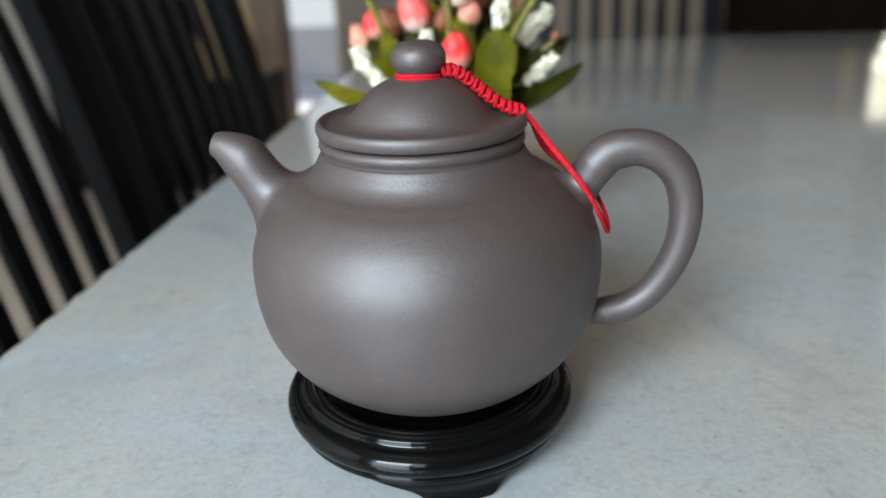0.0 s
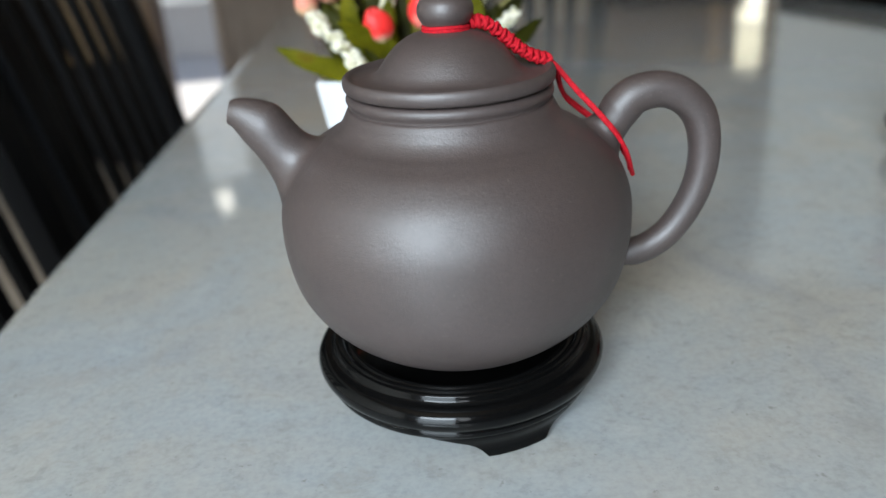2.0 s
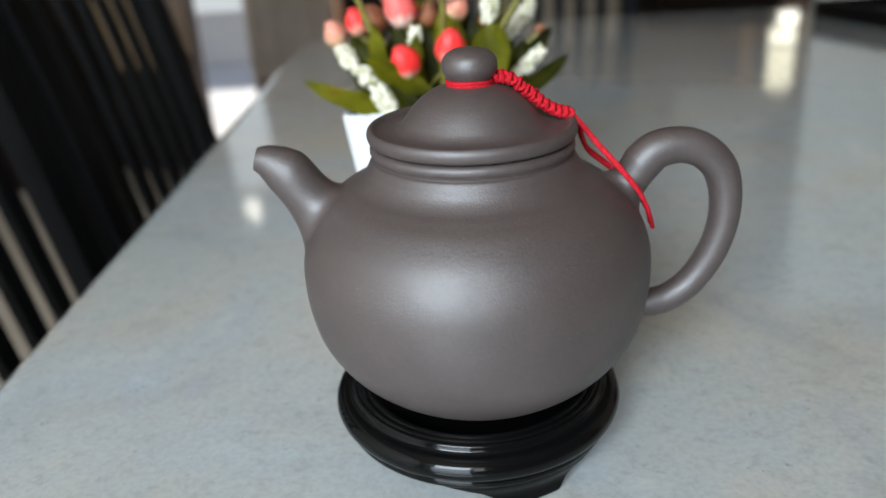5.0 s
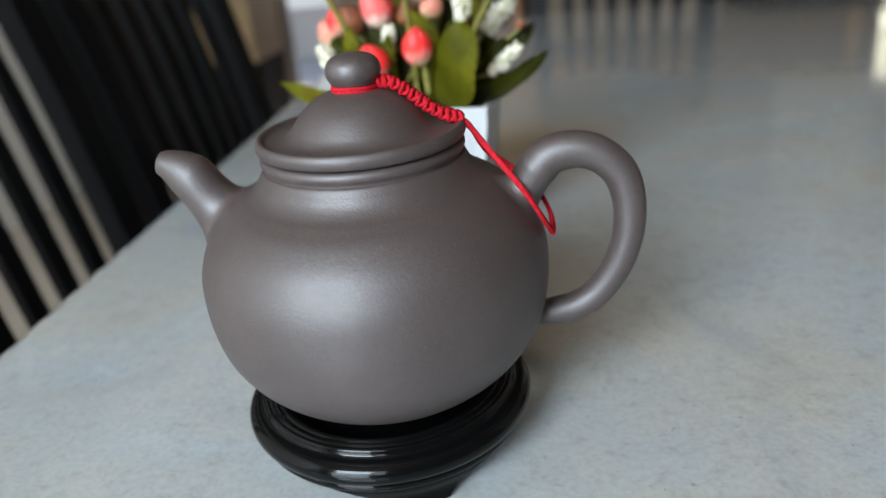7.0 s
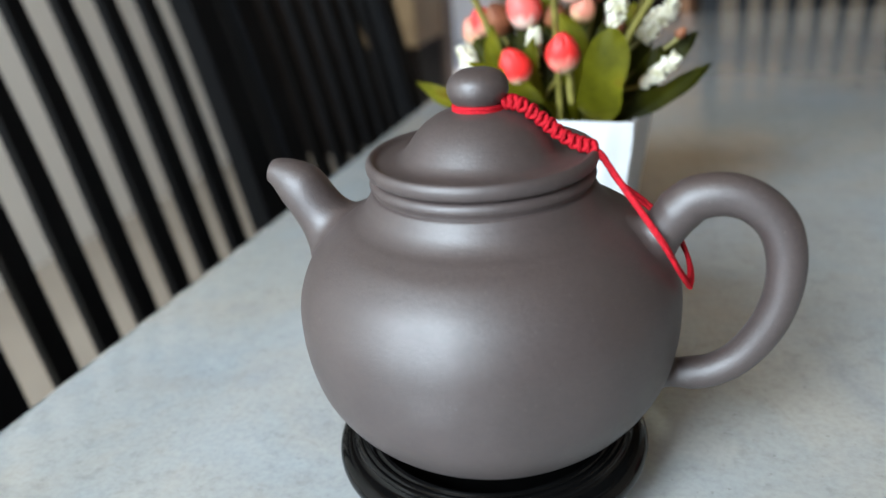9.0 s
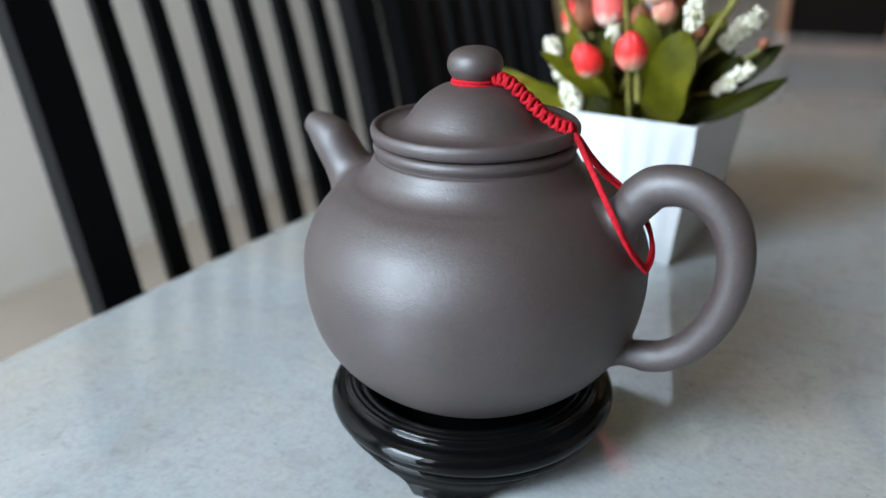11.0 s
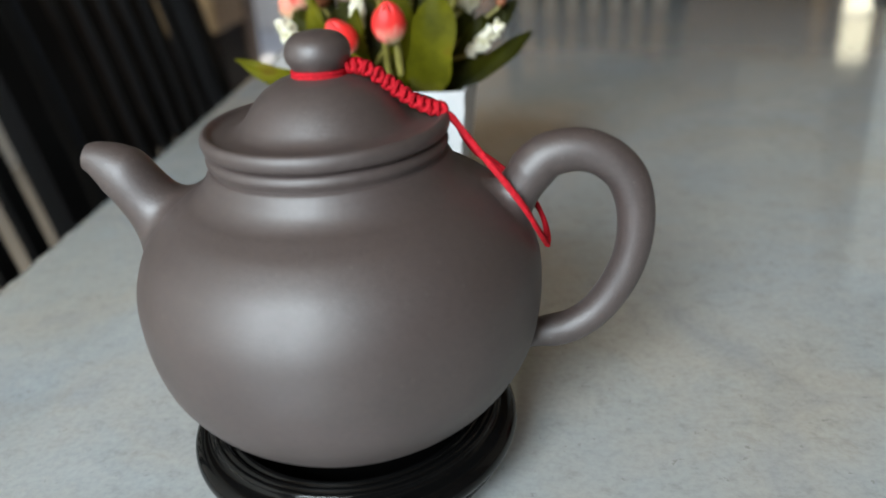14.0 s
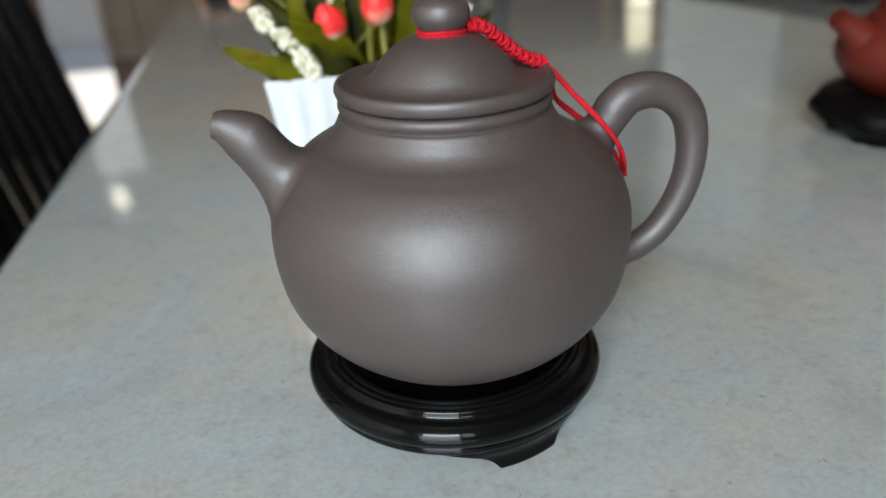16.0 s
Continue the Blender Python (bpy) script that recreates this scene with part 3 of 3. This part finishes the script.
# ---- cord ----
cord = thing("cord", pose(0, 0, T), "red knotted cord tying the lid's knob to the handle", "cord")
ringpts = [(0.0066 * math.cos(a), 0.0066 * math.sin(a), 0.1226 + 0.0002 * math.sin(3 * a), 0.0007) for a in (2 * math.pi * k / 40 for k in range(41))]
bm = tube(ringpts, 8, up=(0, 0, 1))
tube([(x, y, z - 0.0009, r) for x, y, z, r in ringpts], 8, bm, up=(0, 0, 1))
part("knob_loop", bm, CORD, cord)
BRAID = spline([(0.0074, -0.0004, 0.1234), (0.0115, -0.0006, 0.1229), (0.0170, 0.0004, 0.1187), (0.0214, 0.0010, 0.1148), (0.0262, 0.0020, 0.1118), (0.0308, 0.0026, 0.1105)], 4)
PAIRS = 11
rnd = random.Random(4)
for i in range(2 * PAIRS):
    u = (i // 2 + 0.5) / PAIRS * (len(BRAID) - 1)
    k = min(int(u), len(BRAID) - 2)
    a, c = Vector(BRAID[k]), Vector(BRAID[k + 1])
    d = (c - a).normalized()
    side = Vector((0, 1, 0))
    up = d.cross(side)
    tilt = 0.0011 * (1 if i % 2 else -1)
    wide, high = 0.00165 + 0.0002 * rnd.random(), 0.00125 + 0.0002 * rnd.random()
    pts = []
    for j in range(25):
        w = 2 * math.pi * j / 24
        p = a.lerp(c, u - k) + side * (wide * math.cos(w)) + up * (high * math.sin(w) * (1.12 if i % 2 else 0.92)) + d * (tilt * math.cos(w + 0.5) + 0.0003 * math.cos(2 * w))
        pts.append(tuple(p) + (0.00072,))
    part("knot", tube(pts, 8, up=tuple(d)), CORD, cord, "tight red knot of the braid")
part("braid_core", tube([tuple(p) + (0.0011,) for p in BRAID], 8), CORD, cord)
FRONT = [(0.0300, 0.0024, 0.1106, 0.0007), (0.0328, 0.0018, 0.1086, 0.0007), (0.0384, -0.0011, 0.1019, 0.0007), (0.0450, -0.0053, 0.0946, 0.0007), (0.0506, -0.0075, 0.0873, 0.0007), (0.0539, -0.0052, 0.0804, 0.0007), (0.0562, -0.0004, 0.0745, 0.0007)]
BACK = [(0.0300, 0.0032, 0.1106, 0.0007), (0.0329, 0.0036, 0.1080, 0.0007), (0.0345, 0.0075, 0.1030, 0.0007), (0.0374, 0.0119, 0.0971, 0.0007), (0.0432, 0.0142, 0.0917, 0.0007), (0.0492, 0.0129, 0.0868, 0.0007), (0.0535, 0.0101, 0.0823, 0.0007), (0.0559, 0.0066, 0.0784, 0.0007), (0.0567, 0.0028, 0.0756, 0.0007), (0.0564, -0.0006, 0.0742, 0.0007)]
for pts in (FRONT, BACK):
    bm = tube(spline(pts, 5), 8, up=(0, 0, 1))
    tube([(x + 0.0006, y - 0.0006, z - 0.0013, r) for x, y, z, r in spline(pts, 5)], 8, bm, up=(0, 0, 1))
    part("strand", bm, CORD, cord)

# ---- flower pot ----
pot = thing("flower_pot", pose(-0.0142, 0.2010, T, 0, 0, -2.5), "white square tapered porcelain flower pot with fluted sides", "flower pot")
bm = bmesh.new()
rows = []
for z, h, amp in ((0.0, 0.0335, 0.0), (0.0015, 0.0345, 0.0002), (0.02, 0.0368, 0.0004), (0.05, 0.0406, 0.0007), (0.068, 0.0429, 0.0007), (0.073, 0.0436, 0.0), (0.076, 0.0440, 0.0), (0.0766, 0.0434, 0.0), (0.0758, 0.0415, 0.0), (0.060, 0.0395, 0.0)):
    row = []
    for side in range(4):
        for k in range(32):
            u = -1 + 2 * k / 32
            e = 0.04 * max(0.0, abs(u) - 0.9) * 10
            p = Vector((u * h, -h + amp * math.cos(u * 7 * math.pi) + h * e * 0.5, z))
            p.rotate(Euler((0, 0, side * math.pi / 2)))
            row.append(bm.verts.new(p))
    rows.append(row)
for a, b in zip(rows, rows[1:]):
    for k in range(128):
        bm.faces.new((a[k], a[(k + 1) % 128], b[(k + 1) % 128], b[k]))
bm.faces.new(rows[0])
part("pot", bm, PORCELAIN, pot)
part("filler", box(bmesh.new(), -0.0385, -0.0385, 0.05, 0.0385, 0.0385, 0.066), SOIL, pot, "dark filler inside the rim")

# ---- flowers (all in the world's metres over the table) ----
flowers = thing("artificial_flowers", pose(0, 0, T), "artificial coral tulips, cream florets and leaves in a white pot", "flowers")


def leaf(points, wide, twist=0.0, curl=0.15, broad=0.45, face=0.25, blunt=2.2, wave=0.03):
    """A leaf along points, widest at the share broad of its length, with a folded midrib."""
    pts = spline(points, 6)
    n = len(pts)
    bm = bmesh.new()
    rows = []
    for i, p in enumerate(pts):
        u = i / (n - 1)
        d = (Vector(pts[min(i + 1, n - 1)]) - Vector(pts[max(i - 1, 0)])).normalized()
        s = d.cross(Vector((math.sin(twist), -math.cos(twist), face))).normalized()
        up = s.cross(d)
        if u < broad:
            w = wide * (0.30 + 0.70 * math.sin(0.5 * math.pi * u / broad))
        else:
            w = wide * max(0.03, 1 - ((u - broad) / (1 - broad)) ** blunt) ** (0.75 if blunt < 3 else 0.5)
        w *= 1 + wave * math.sin(17 * u + 40 * wide)
        rows.append([bm.verts.new(Vector(tuple(p)) + s * (w * k) + up * (curl * w * (k * k + 0.25 * (1 - abs(k)) ** 2)) + up * 0.0007 * math.sin(8 * u + 3 * k)) for k in (-1, -0.66, -0.33, 0, 0.33, 0.66, 1)])
    for a, b in zip(rows, rows[1:]):
        for k in range(6):
            bm.faces.new((a[k], a[k + 1], b[k + 1], b[k]))
    bmesh.ops.solidify(bm, geom=bm.faces[:], thickness=0.0005)
    return bm


def tulip(c, size, lean=(0, 0, 1), turn=0.4):
    """A closed egg-shaped bud of six petals wrapped round one another."""
    bm = bmesh.new()
    q = Vector(lean).normalized().to_track_quat("Z", "Y").to_matrix().to_4x4()
    for k in range(6):
        a = k * math.pi / 3 + turn
        rr = 1.0 if k % 2 else 0.91
        rows = []
        for i in range(13):
            u = i / 12
            r = rr * size * 0.50 * max(0.02, math.sin(math.pi * (0.04 + 0.955 * u ** 0.85))) ** 0.62
            z = size * (-0.64 + 1.28 * u)
            half = (0.98 if k % 2 else 0.85) * (1.0 - 0.75 * u ** 4)
            rows.append([bm.verts.new((r * (1 - 0.03 * j) * math.cos(a + half * j), r * (1 - 0.03 * j) * math.sin(a + half * j), z - 0.05 * size * j * j * u)) for j in (-1, -0.66, -0.33, 0, 0.33, 0.66, 1)])
        for p, t2 in zip(rows, rows[1:]):
            for j in range(6):
                bm.faces.new((p[j], p[j + 1], t2[j + 1], t2[j]))
    bmesh.ops.transform(bm, matrix=Matrix.Translation(c) @ q, verts=bm.verts)
    return bm


def stem(a, b, r=0.0013):
    m = [(a[i] + b[i]) / 2 + (0.004 if i == 2 else 0) for i in range(3)]
    return tube([tuple(p) + (r,) for p in spline([a, m, b], 5)], 8)


def florets(a, b, thick, seed, bead=0.0013):
    """A spike of small round florets from a to b, thicker in the middle."""
    rnd = random.Random(seed)
    bm = bmesh.new()
    a, b = Vector(a), Vector(b)
    d = (b - a).normalized()
    long = (b - a).length
    q = d.to_track_quat("Z", "Y").to_matrix()
    for i in range(int(80 * long / 0.018)):
        u = rnd.random()
        w = rnd.random() * 6.283
        r = thick * (0.45 + 0.55 * math.sin(math.pi * (0.08 + 0.84 * u))) * (0.75 + 0.25 * rnd.random())
        p = a + d * (long * u) + q @ Vector((r * math.cos(w), r * math.sin(w), 0))
        bmesh.ops.create_icosphere(bm, subdivisions=1, radius=0.8 * bead * (0.75 + 0.5 * rnd.random()), matrix=Matrix.Translation(p))
    tube([tuple(a.lerp(b, u)) + (thick * w,) for u, w in ((0.05, 0.35), (0.3, 0.65), (0.7, 0.65), (0.95, 0.35))], 8, bm)
    return bm


ROOTS = [(-0.025, 0.185, 0.066), (-0.015, 0.182, 0.066), (0.0, 0.186, 0.066), (-0.008, 0.2, 0.066)]
for i, (c, size, mat, lean) in enumerate((((-0.0034, 0.1456, 0.1106), 0.0172, TULIP, (0.05, -0.40, 0.9)), ((-0.0260, 0.1480, 0.1046), 0.0165, TULIP, (-0.33, -0.45, 0.85)),
                                          ((-0.0284, 0.1784, 0.1262), 0.0190, PINK, (-0.30, -0.4, 0.85)), ((-0.0030, 0.1720, 0.1385), 0.0190, PINK, (0.1, -0.4, 0.9)),
                                          ((0.0010, 0.1760, 0.1250), 0.0135, PEACH, (0.25, -0.5, 0.8)), ((-0.0522, 0.1910, 0.1190), 0.0140, TULIP, (-0.25, -0.3, 0.95)),
                                          ((-0.0700, 0.2340, 0.1080), 0.0150, PEACH, (-0.35, -0.3, 0.9)), ((-0.0150, 0.1850, 0.1400), 0.0150, TULIP, (-0.1, -0.3, 0.95)))):
    part("bloom", tulip(c, 0.9 * size, lean, 0.4 + i), mat, flowers, "coral tulip bud" if mat is TULIP else "pink tulip bud" if mat is PINK else "peach bud")
    part("stem", stem(ROOTS[i % 4], (c[0] - 0.3 * size * lean[0], c[1] - 0.3 * size * lean[1], c[2] - size * 0.5), 0.0009), STEM, flowers)
for i, (c, size, lean) in enumerate((((0.0150, 0.1900, 0.1150), 0.008, (0.2, -0.5, 0.6)), ((-0.0140, 0.1850, 0.1210), 0.012, (0.2, -0.5, 0.6)), ((0.0445, 0.1890, 0.1110), 0.0048, (0.6, -0.1, 0.8)), ((0.0060, 0.1840, 0.1330), 0.0110, (0.3, -0.4, 0.8)), ((-0.0340, 0.1920, 0.1320), 0.0110, (-0.3, -0.4, 0.8)), ((-0.0425, 0.1850, 0.1205), 0.014, (-0.3, -0.4, 0.8)))):
    part("dried_bloom", tulip(c, size, lean, 0.9 * i), DRIED, flowers, "brown dried flower head")
    part("stem", stem(ROOTS[i % 4], (c[0], c[1], c[2] - size * 0.4), 0.0009), STEM, flowers)
for i, (a, b, th, bead) in enumerate((((0.0290, 0.1710, 0.0900), (0.0450, 0.1718, 0.1040), 0.0036, 0.0014), ((0.0262, 0.1895, 0.1080), (0.0415, 0.1930, 0.1250), 0.0052, 0.0016), ((0.0160, 0.1700, 0.1180), (0.0185, 0.1660, 0.1360), 0.0044, 0.0015),
                                      ((-0.0345, 0.1600, 0.0760), (-0.0425, 0.1640, 0.0905), 0.0046, 0.0017), ((-0.0440, 0.1650, 0.0905), (-0.0520, 0.1710, 0.0985), 0.0040, 0.0017), ((-0.0540, 0.1740, 0.0985), (-0.0610, 0.1820, 0.1075), 0.0044, 0.0017),
                                      ((-0.0220, 0.1680, 0.0990), (-0.0205, 0.1675, 0.1180), 0.0036, 0.0014))):
    part("floret_spike", florets(a, b, th, i, bead), WHITE_BUD, flowers, "spike of small cream florets")
    part("stem", stem(ROOTS[i % 4], a, 0.001), STEM, flowers)
part("bare_stalk", tube([(-0.0010, 0.1530, 0.0860, 0.0014), (-0.0012, 0.1520, 0.0930, 0.0019), (-0.0014, 0.1510, 0.1010, 0.0016)], 10), STEM, flowers, "pale cut stalk")
for pts, wide, tw, broad, mat in (([(0.0070, 0.163, 0.066), (0.0108, 0.153, 0.082), (0.0140, 0.149, 0.099), (0.0178, 0.151, 0.1195)], 0.0098, 0.1, 0.56, LEAF),
                                  ([(0.0060, 0.172, 0.068), (0.0250, 0.166, 0.0800), (0.0430, 0.172, 0.0880), (0.0590, 0.181, 0.0980)], 0.0050, 0.2, 0.45, SHADED_LEAF),
                                  ([(-0.018, 0.172, 0.068), (-0.042, 0.162, 0.0795), (-0.060, 0.157, 0.0865), (-0.0772, 0.1555, 0.0956)], 0.0054, 0.0, 0.4, LEAF),
                                  ([(0.010, 0.186, 0.072), (0.026, 0.19, 0.088), (0.039, 0.193, 0.099), (0.052, 0.196, 0.110)], 0.0062, 0.1, 0.5, SHADED_LEAF),
                                  ([(-0.005, 0.180, 0.070), (-0.002, 0.170, 0.092), (-0.003, 0.166, 0.108), (-0.008, 0.166, 0.1245)], 0.0084, 0.1, 0.6, LEAF),
                                  ([(-0.030, 0.180, 0.070), (-0.036, 0.170, 0.090), (-0.040, 0.166, 0.105), (-0.041, 0.166, 0.1200)], 0.0052, -0.1, 0.5, LEAF),
                                  ([(-0.018, 0.175, 0.068), (-0.021, 0.165, 0.085), (-0.022, 0.160, 0.100), (-0.020, 0.160, 0.1150)], 0.0055, 0.0, 0.5, LEAF),
                                  ([(0.006, 0.170, 0.068), (0.022, 0.172, 0.080), (0.031, 0.178, 0.094), (0.036, 0.184, 0.106)], 0.0070, 0.1, 0.5, SHADED_LEAF),
                                  ([(0.000, 0.176, 0.068), (0.009, 0.172, 0.086), (0.012, 0.172, 0.102), (0.010, 0.176, 0.118)], 0.0085, 0.0, 0.55, SHADED_LEAF),
                                  ([(-0.012, 0.176, 0.068), (-0.014, 0.170, 0.086), (-0.015, 0.172, 0.102), (-0.017, 0.176, 0.118)], 0.0085, 0.0, 0.55, SHADED_LEAF),
                                  ([(-0.024, 0.178, 0.068), (-0.030, 0.174, 0.086), (-0.030, 0.178, 0.102), (-0.028, 0.180, 0.116)], 0.0085, 0.0, 0.55, SHADED_LEAF),
                                  ([(-0.030, 0.180, 0.068), (-0.042, 0.176, 0.084), (-0.050, 0.178, 0.098), (-0.054, 0.182, 0.112)], 0.0070, 0.0, 0.5, SHADED_LEAF),
                                  ([(-0.012, 0.164, 0.068), (-0.020, 0.162, 0.076), (-0.028, 0.164, 0.086), (-0.034, 0.168, 0.098)], 0.0060, 0.0, 0.5, SHADED_LEAF),
                                  ([(-0.040, 0.196, 0.068), (-0.046, 0.196, 0.090), (-0.047, 0.198, 0.106), (-0.045, 0.200, 0.122)], 0.0095, 0.0, 0.6, SHADED_LEAF),
                                  ([(-0.020, 0.198, 0.068), (-0.026, 0.196, 0.090), (-0.026, 0.196, 0.110), (-0.022, 0.197, 0.130)], 0.0100, 0.0, 0.6, LEAF),
                                  ([(-0.004, 0.196, 0.068), (-0.005, 0.194, 0.090), (-0.003, 0.194, 0.110), (0.001, 0.196, 0.130)], 0.0095, 0.1, 0.6, SHADED_LEAF),
                                  ([(0.010, 0.198, 0.068), (0.012, 0.197, 0.090), (0.016, 0.198, 0.108), (0.022, 0.200, 0.124)], 0.0085, 0.1, 0.6, LEAF),
                                  ([(0.010, 0.190, 0.068), (0.020, 0.192, 0.088), (0.024, 0.194, 0.104), (0.026, 0.196, 0.118)], 0.0080, 0.0, 0.55, SHADED_LEAF)):
    pts[0] = (pts[0][0], max(pts[0][1], 0.172), 0.070)
    part("leaf", leaf(pts, wide, tw, 0.15, broad, blunt=4.0 if wide > 0.009 else 2.2, wave=0.06), mat, flowers, "olive green leaf" if mat is LEAF else "leaf coloured darker for shade")
part("leaf", leaf([(-0.0020, 0.172, 0.070), (-0.0120, 0.1585, 0.0825), (-0.0260, 0.1460, 0.0955), (-0.0440, 0.1360, 0.1085)], 0.0060, -0.8, 0.15, 0.45, 0.6), LEAF, flowers, "broad olive green leaf")
for a, b, r in (((-0.03, 0.185, 0.066), (-0.0500, 0.160, 0.1400), 0.0017), ((0.0, 0.185, 0.066), (0.0375, 0.168, 0.1385), 0.0017), ((-0.008, 0.165, 0.066), (-0.0060, 0.138, 0.1420), 0.0016), ((0.005, 0.19, 0.066), (0.0290, 0.186, 0.1320), 0.0010)):
    part("stem", stem(a, b, r), STEM, flowers)

# ---- red teapot on its carved stand, and a tray at the table's far side ----
RX, RY = 0.329, 0.1975
rstand = thing("carved_stand", pose(RX, RY, T), "dark carved wooden stand with curled feet", "stand")
bm = lathe([(0, 0.0215), (0.022, 0.0215), (0.028, 0.0245), (0.033, 0.0285), (0.041, 0.0290), (0.047, 0.0262), (0.0520, 0.0220), (0.0545, 0.0175), (0.0535, 0.0130), (0.0490, 0.0095), (0.0440, 0.0078), (0.0400, 0.0074), (0, 0.0074)], 96)
for v in bm.verts:
    a = math.atan2(v.co.y, v.co.x)
    k = v.co.xy.length / 0.0545
    s = 1 + k * (0.022 * math.sin(7 * a + 1.0) + 0.016 * math.sin(12 * a + 2.0))
    v.co.x *= s
    v.co.y *= s
    v.co.z += 0.0009 * k * math.sin(9 * a + 40 * k) if v.co.z > 0.0080 else 0.0
part("plate", bm, ROOT, rstand)
for n, a in enumerate((-151, -79, -7, 65, 137)):
    bm = bmesh.new()
    rows = []
    for i, (z, r1, half) in enumerate(((0.0130, 0.0520, 26), (0.0095, 0.0490, 22), (0.0062, 0.0455, 18.5), (0.0034, 0.0430, 16), (0.0012, 0.0418, 15.5), (0.0, 0.0408, 15))):
        row = []
        for r, js in ((r1, range(-4, 5)), (0.026, range(4, -5, -1))):
            for j in js:
                b = radians(a + half * j / 4)
                q = r * (1 + (0.02 * math.cos(1.3 * j + n + i) - 0.016 * (j / 4) ** 4 if r == r1 else 0.0))
                row.append(bm.verts.new((q * math.cos(b), q * math.sin(b), z)))
        rows.append(row)
    for p, q in zip(rows, rows[1:]):
        for k in range(len(p)):
            j = (k + 1) % len(p)
            bm.faces.new((p[k], p[j], q[j], q[k]))
    bm.faces.new(rows[0])
    bm.faces.new(rows[-1])
    part("foot", bm, ROOT, rstand)

red = thing("red_teapot", pose(RX, RY, T), "small brick-red clay teapot on a dark carved stand", "teapot")
RBODY = spline([(0, 0.0216), (0.015, 0.0217), (0.0225, 0.0252), (0.0315, 0.0312), (0.0415, 0.0400), (0.0458, 0.0500), (0.0440, 0.0590), (0.0385, 0.0665), (0.0310, 0.0722), (0.0262, 0.0760), (0.0240, 0.0805)], 5)
part("body", lathe([tuple(p) for p in RBODY], 72), RED_CLAY, red)
rlid = part("lid", lathe([tuple(p) for p in spline([(0, 0.0806), (0.0240, 0.0808), (0.0252, 0.0825), (0.0235, 0.0848), (0.0170, 0.0895), (0.0080, 0.0922), (0, 0.0926)], 5)], 72), RED_CLAY, red, "low domed red lid")
part("knob", lathe([tuple(p) for p in spline([(0, 0.0918), (0.0045, 0.0926), (0.0075, 0.0960), (0.0060, 0.0998), (0, 0.1010)], 5)], 32), RED_CLAY, rlid)
SX, SYY = -0.999, 0.036     # the way the spout points
part("spout", tube(spline([(r * SX, r * SYY, z, w) for r, z, w in ((0.024, 0.0500, 0.0165), (0.034, 0.0590, 0.0125), (0.0430, 0.0660, 0.0090), (0.0510, 0.0715, 0.0068), (0.0565, 0.0752, 0.0060))], 5), 24, up=(SYY, -SX, 0)), RED_CLAY, red)
part("handle", tube([tuple(p) for p in spline([(-0.036 * SX, -0.036 * SYY, 0.068, 0.0052), (-0.050 * SX, -0.050 * SYY, 0.078, 0.0050), (-0.064 * SX, -0.064 * SYY, 0.074, 0.0046), (-0.065 * SX, -0.065 * SYY, 0.058, 0.0044), (-0.054 * SX, -0.054 * SYY, 0.044, 0.0044), (-0.040 * SX, -0.040 * SYY, 0.042, 0.0048)], 5)], 18, up=(SYY, -SX, 0)), RED_CLAY, red)

tray = thing("tray", pose(0.618, 0.630, T, 0, 0, 9), "black wooden serving tray with a low rim on the table", "tray")
part("base", box(bmesh.new(), 0.004, 0.004, 0.0, 0.186, 0.356, 0.008, 0.002), ROOT, tray)
for x0, y0, x1, y1 in ((0.0, 0.0, 0.010, 0.360), (0.180, 0.0, 0.190, 0.360), (0.0105, 0.0, 0.1795, 0.010), (0.0105, 0.350, 0.1795, 0.360)):
    part("rim", box(bmesh.new(), x0, y0, 0.0, x1, y1, 0.024, 0.0025), ROOT, tray)
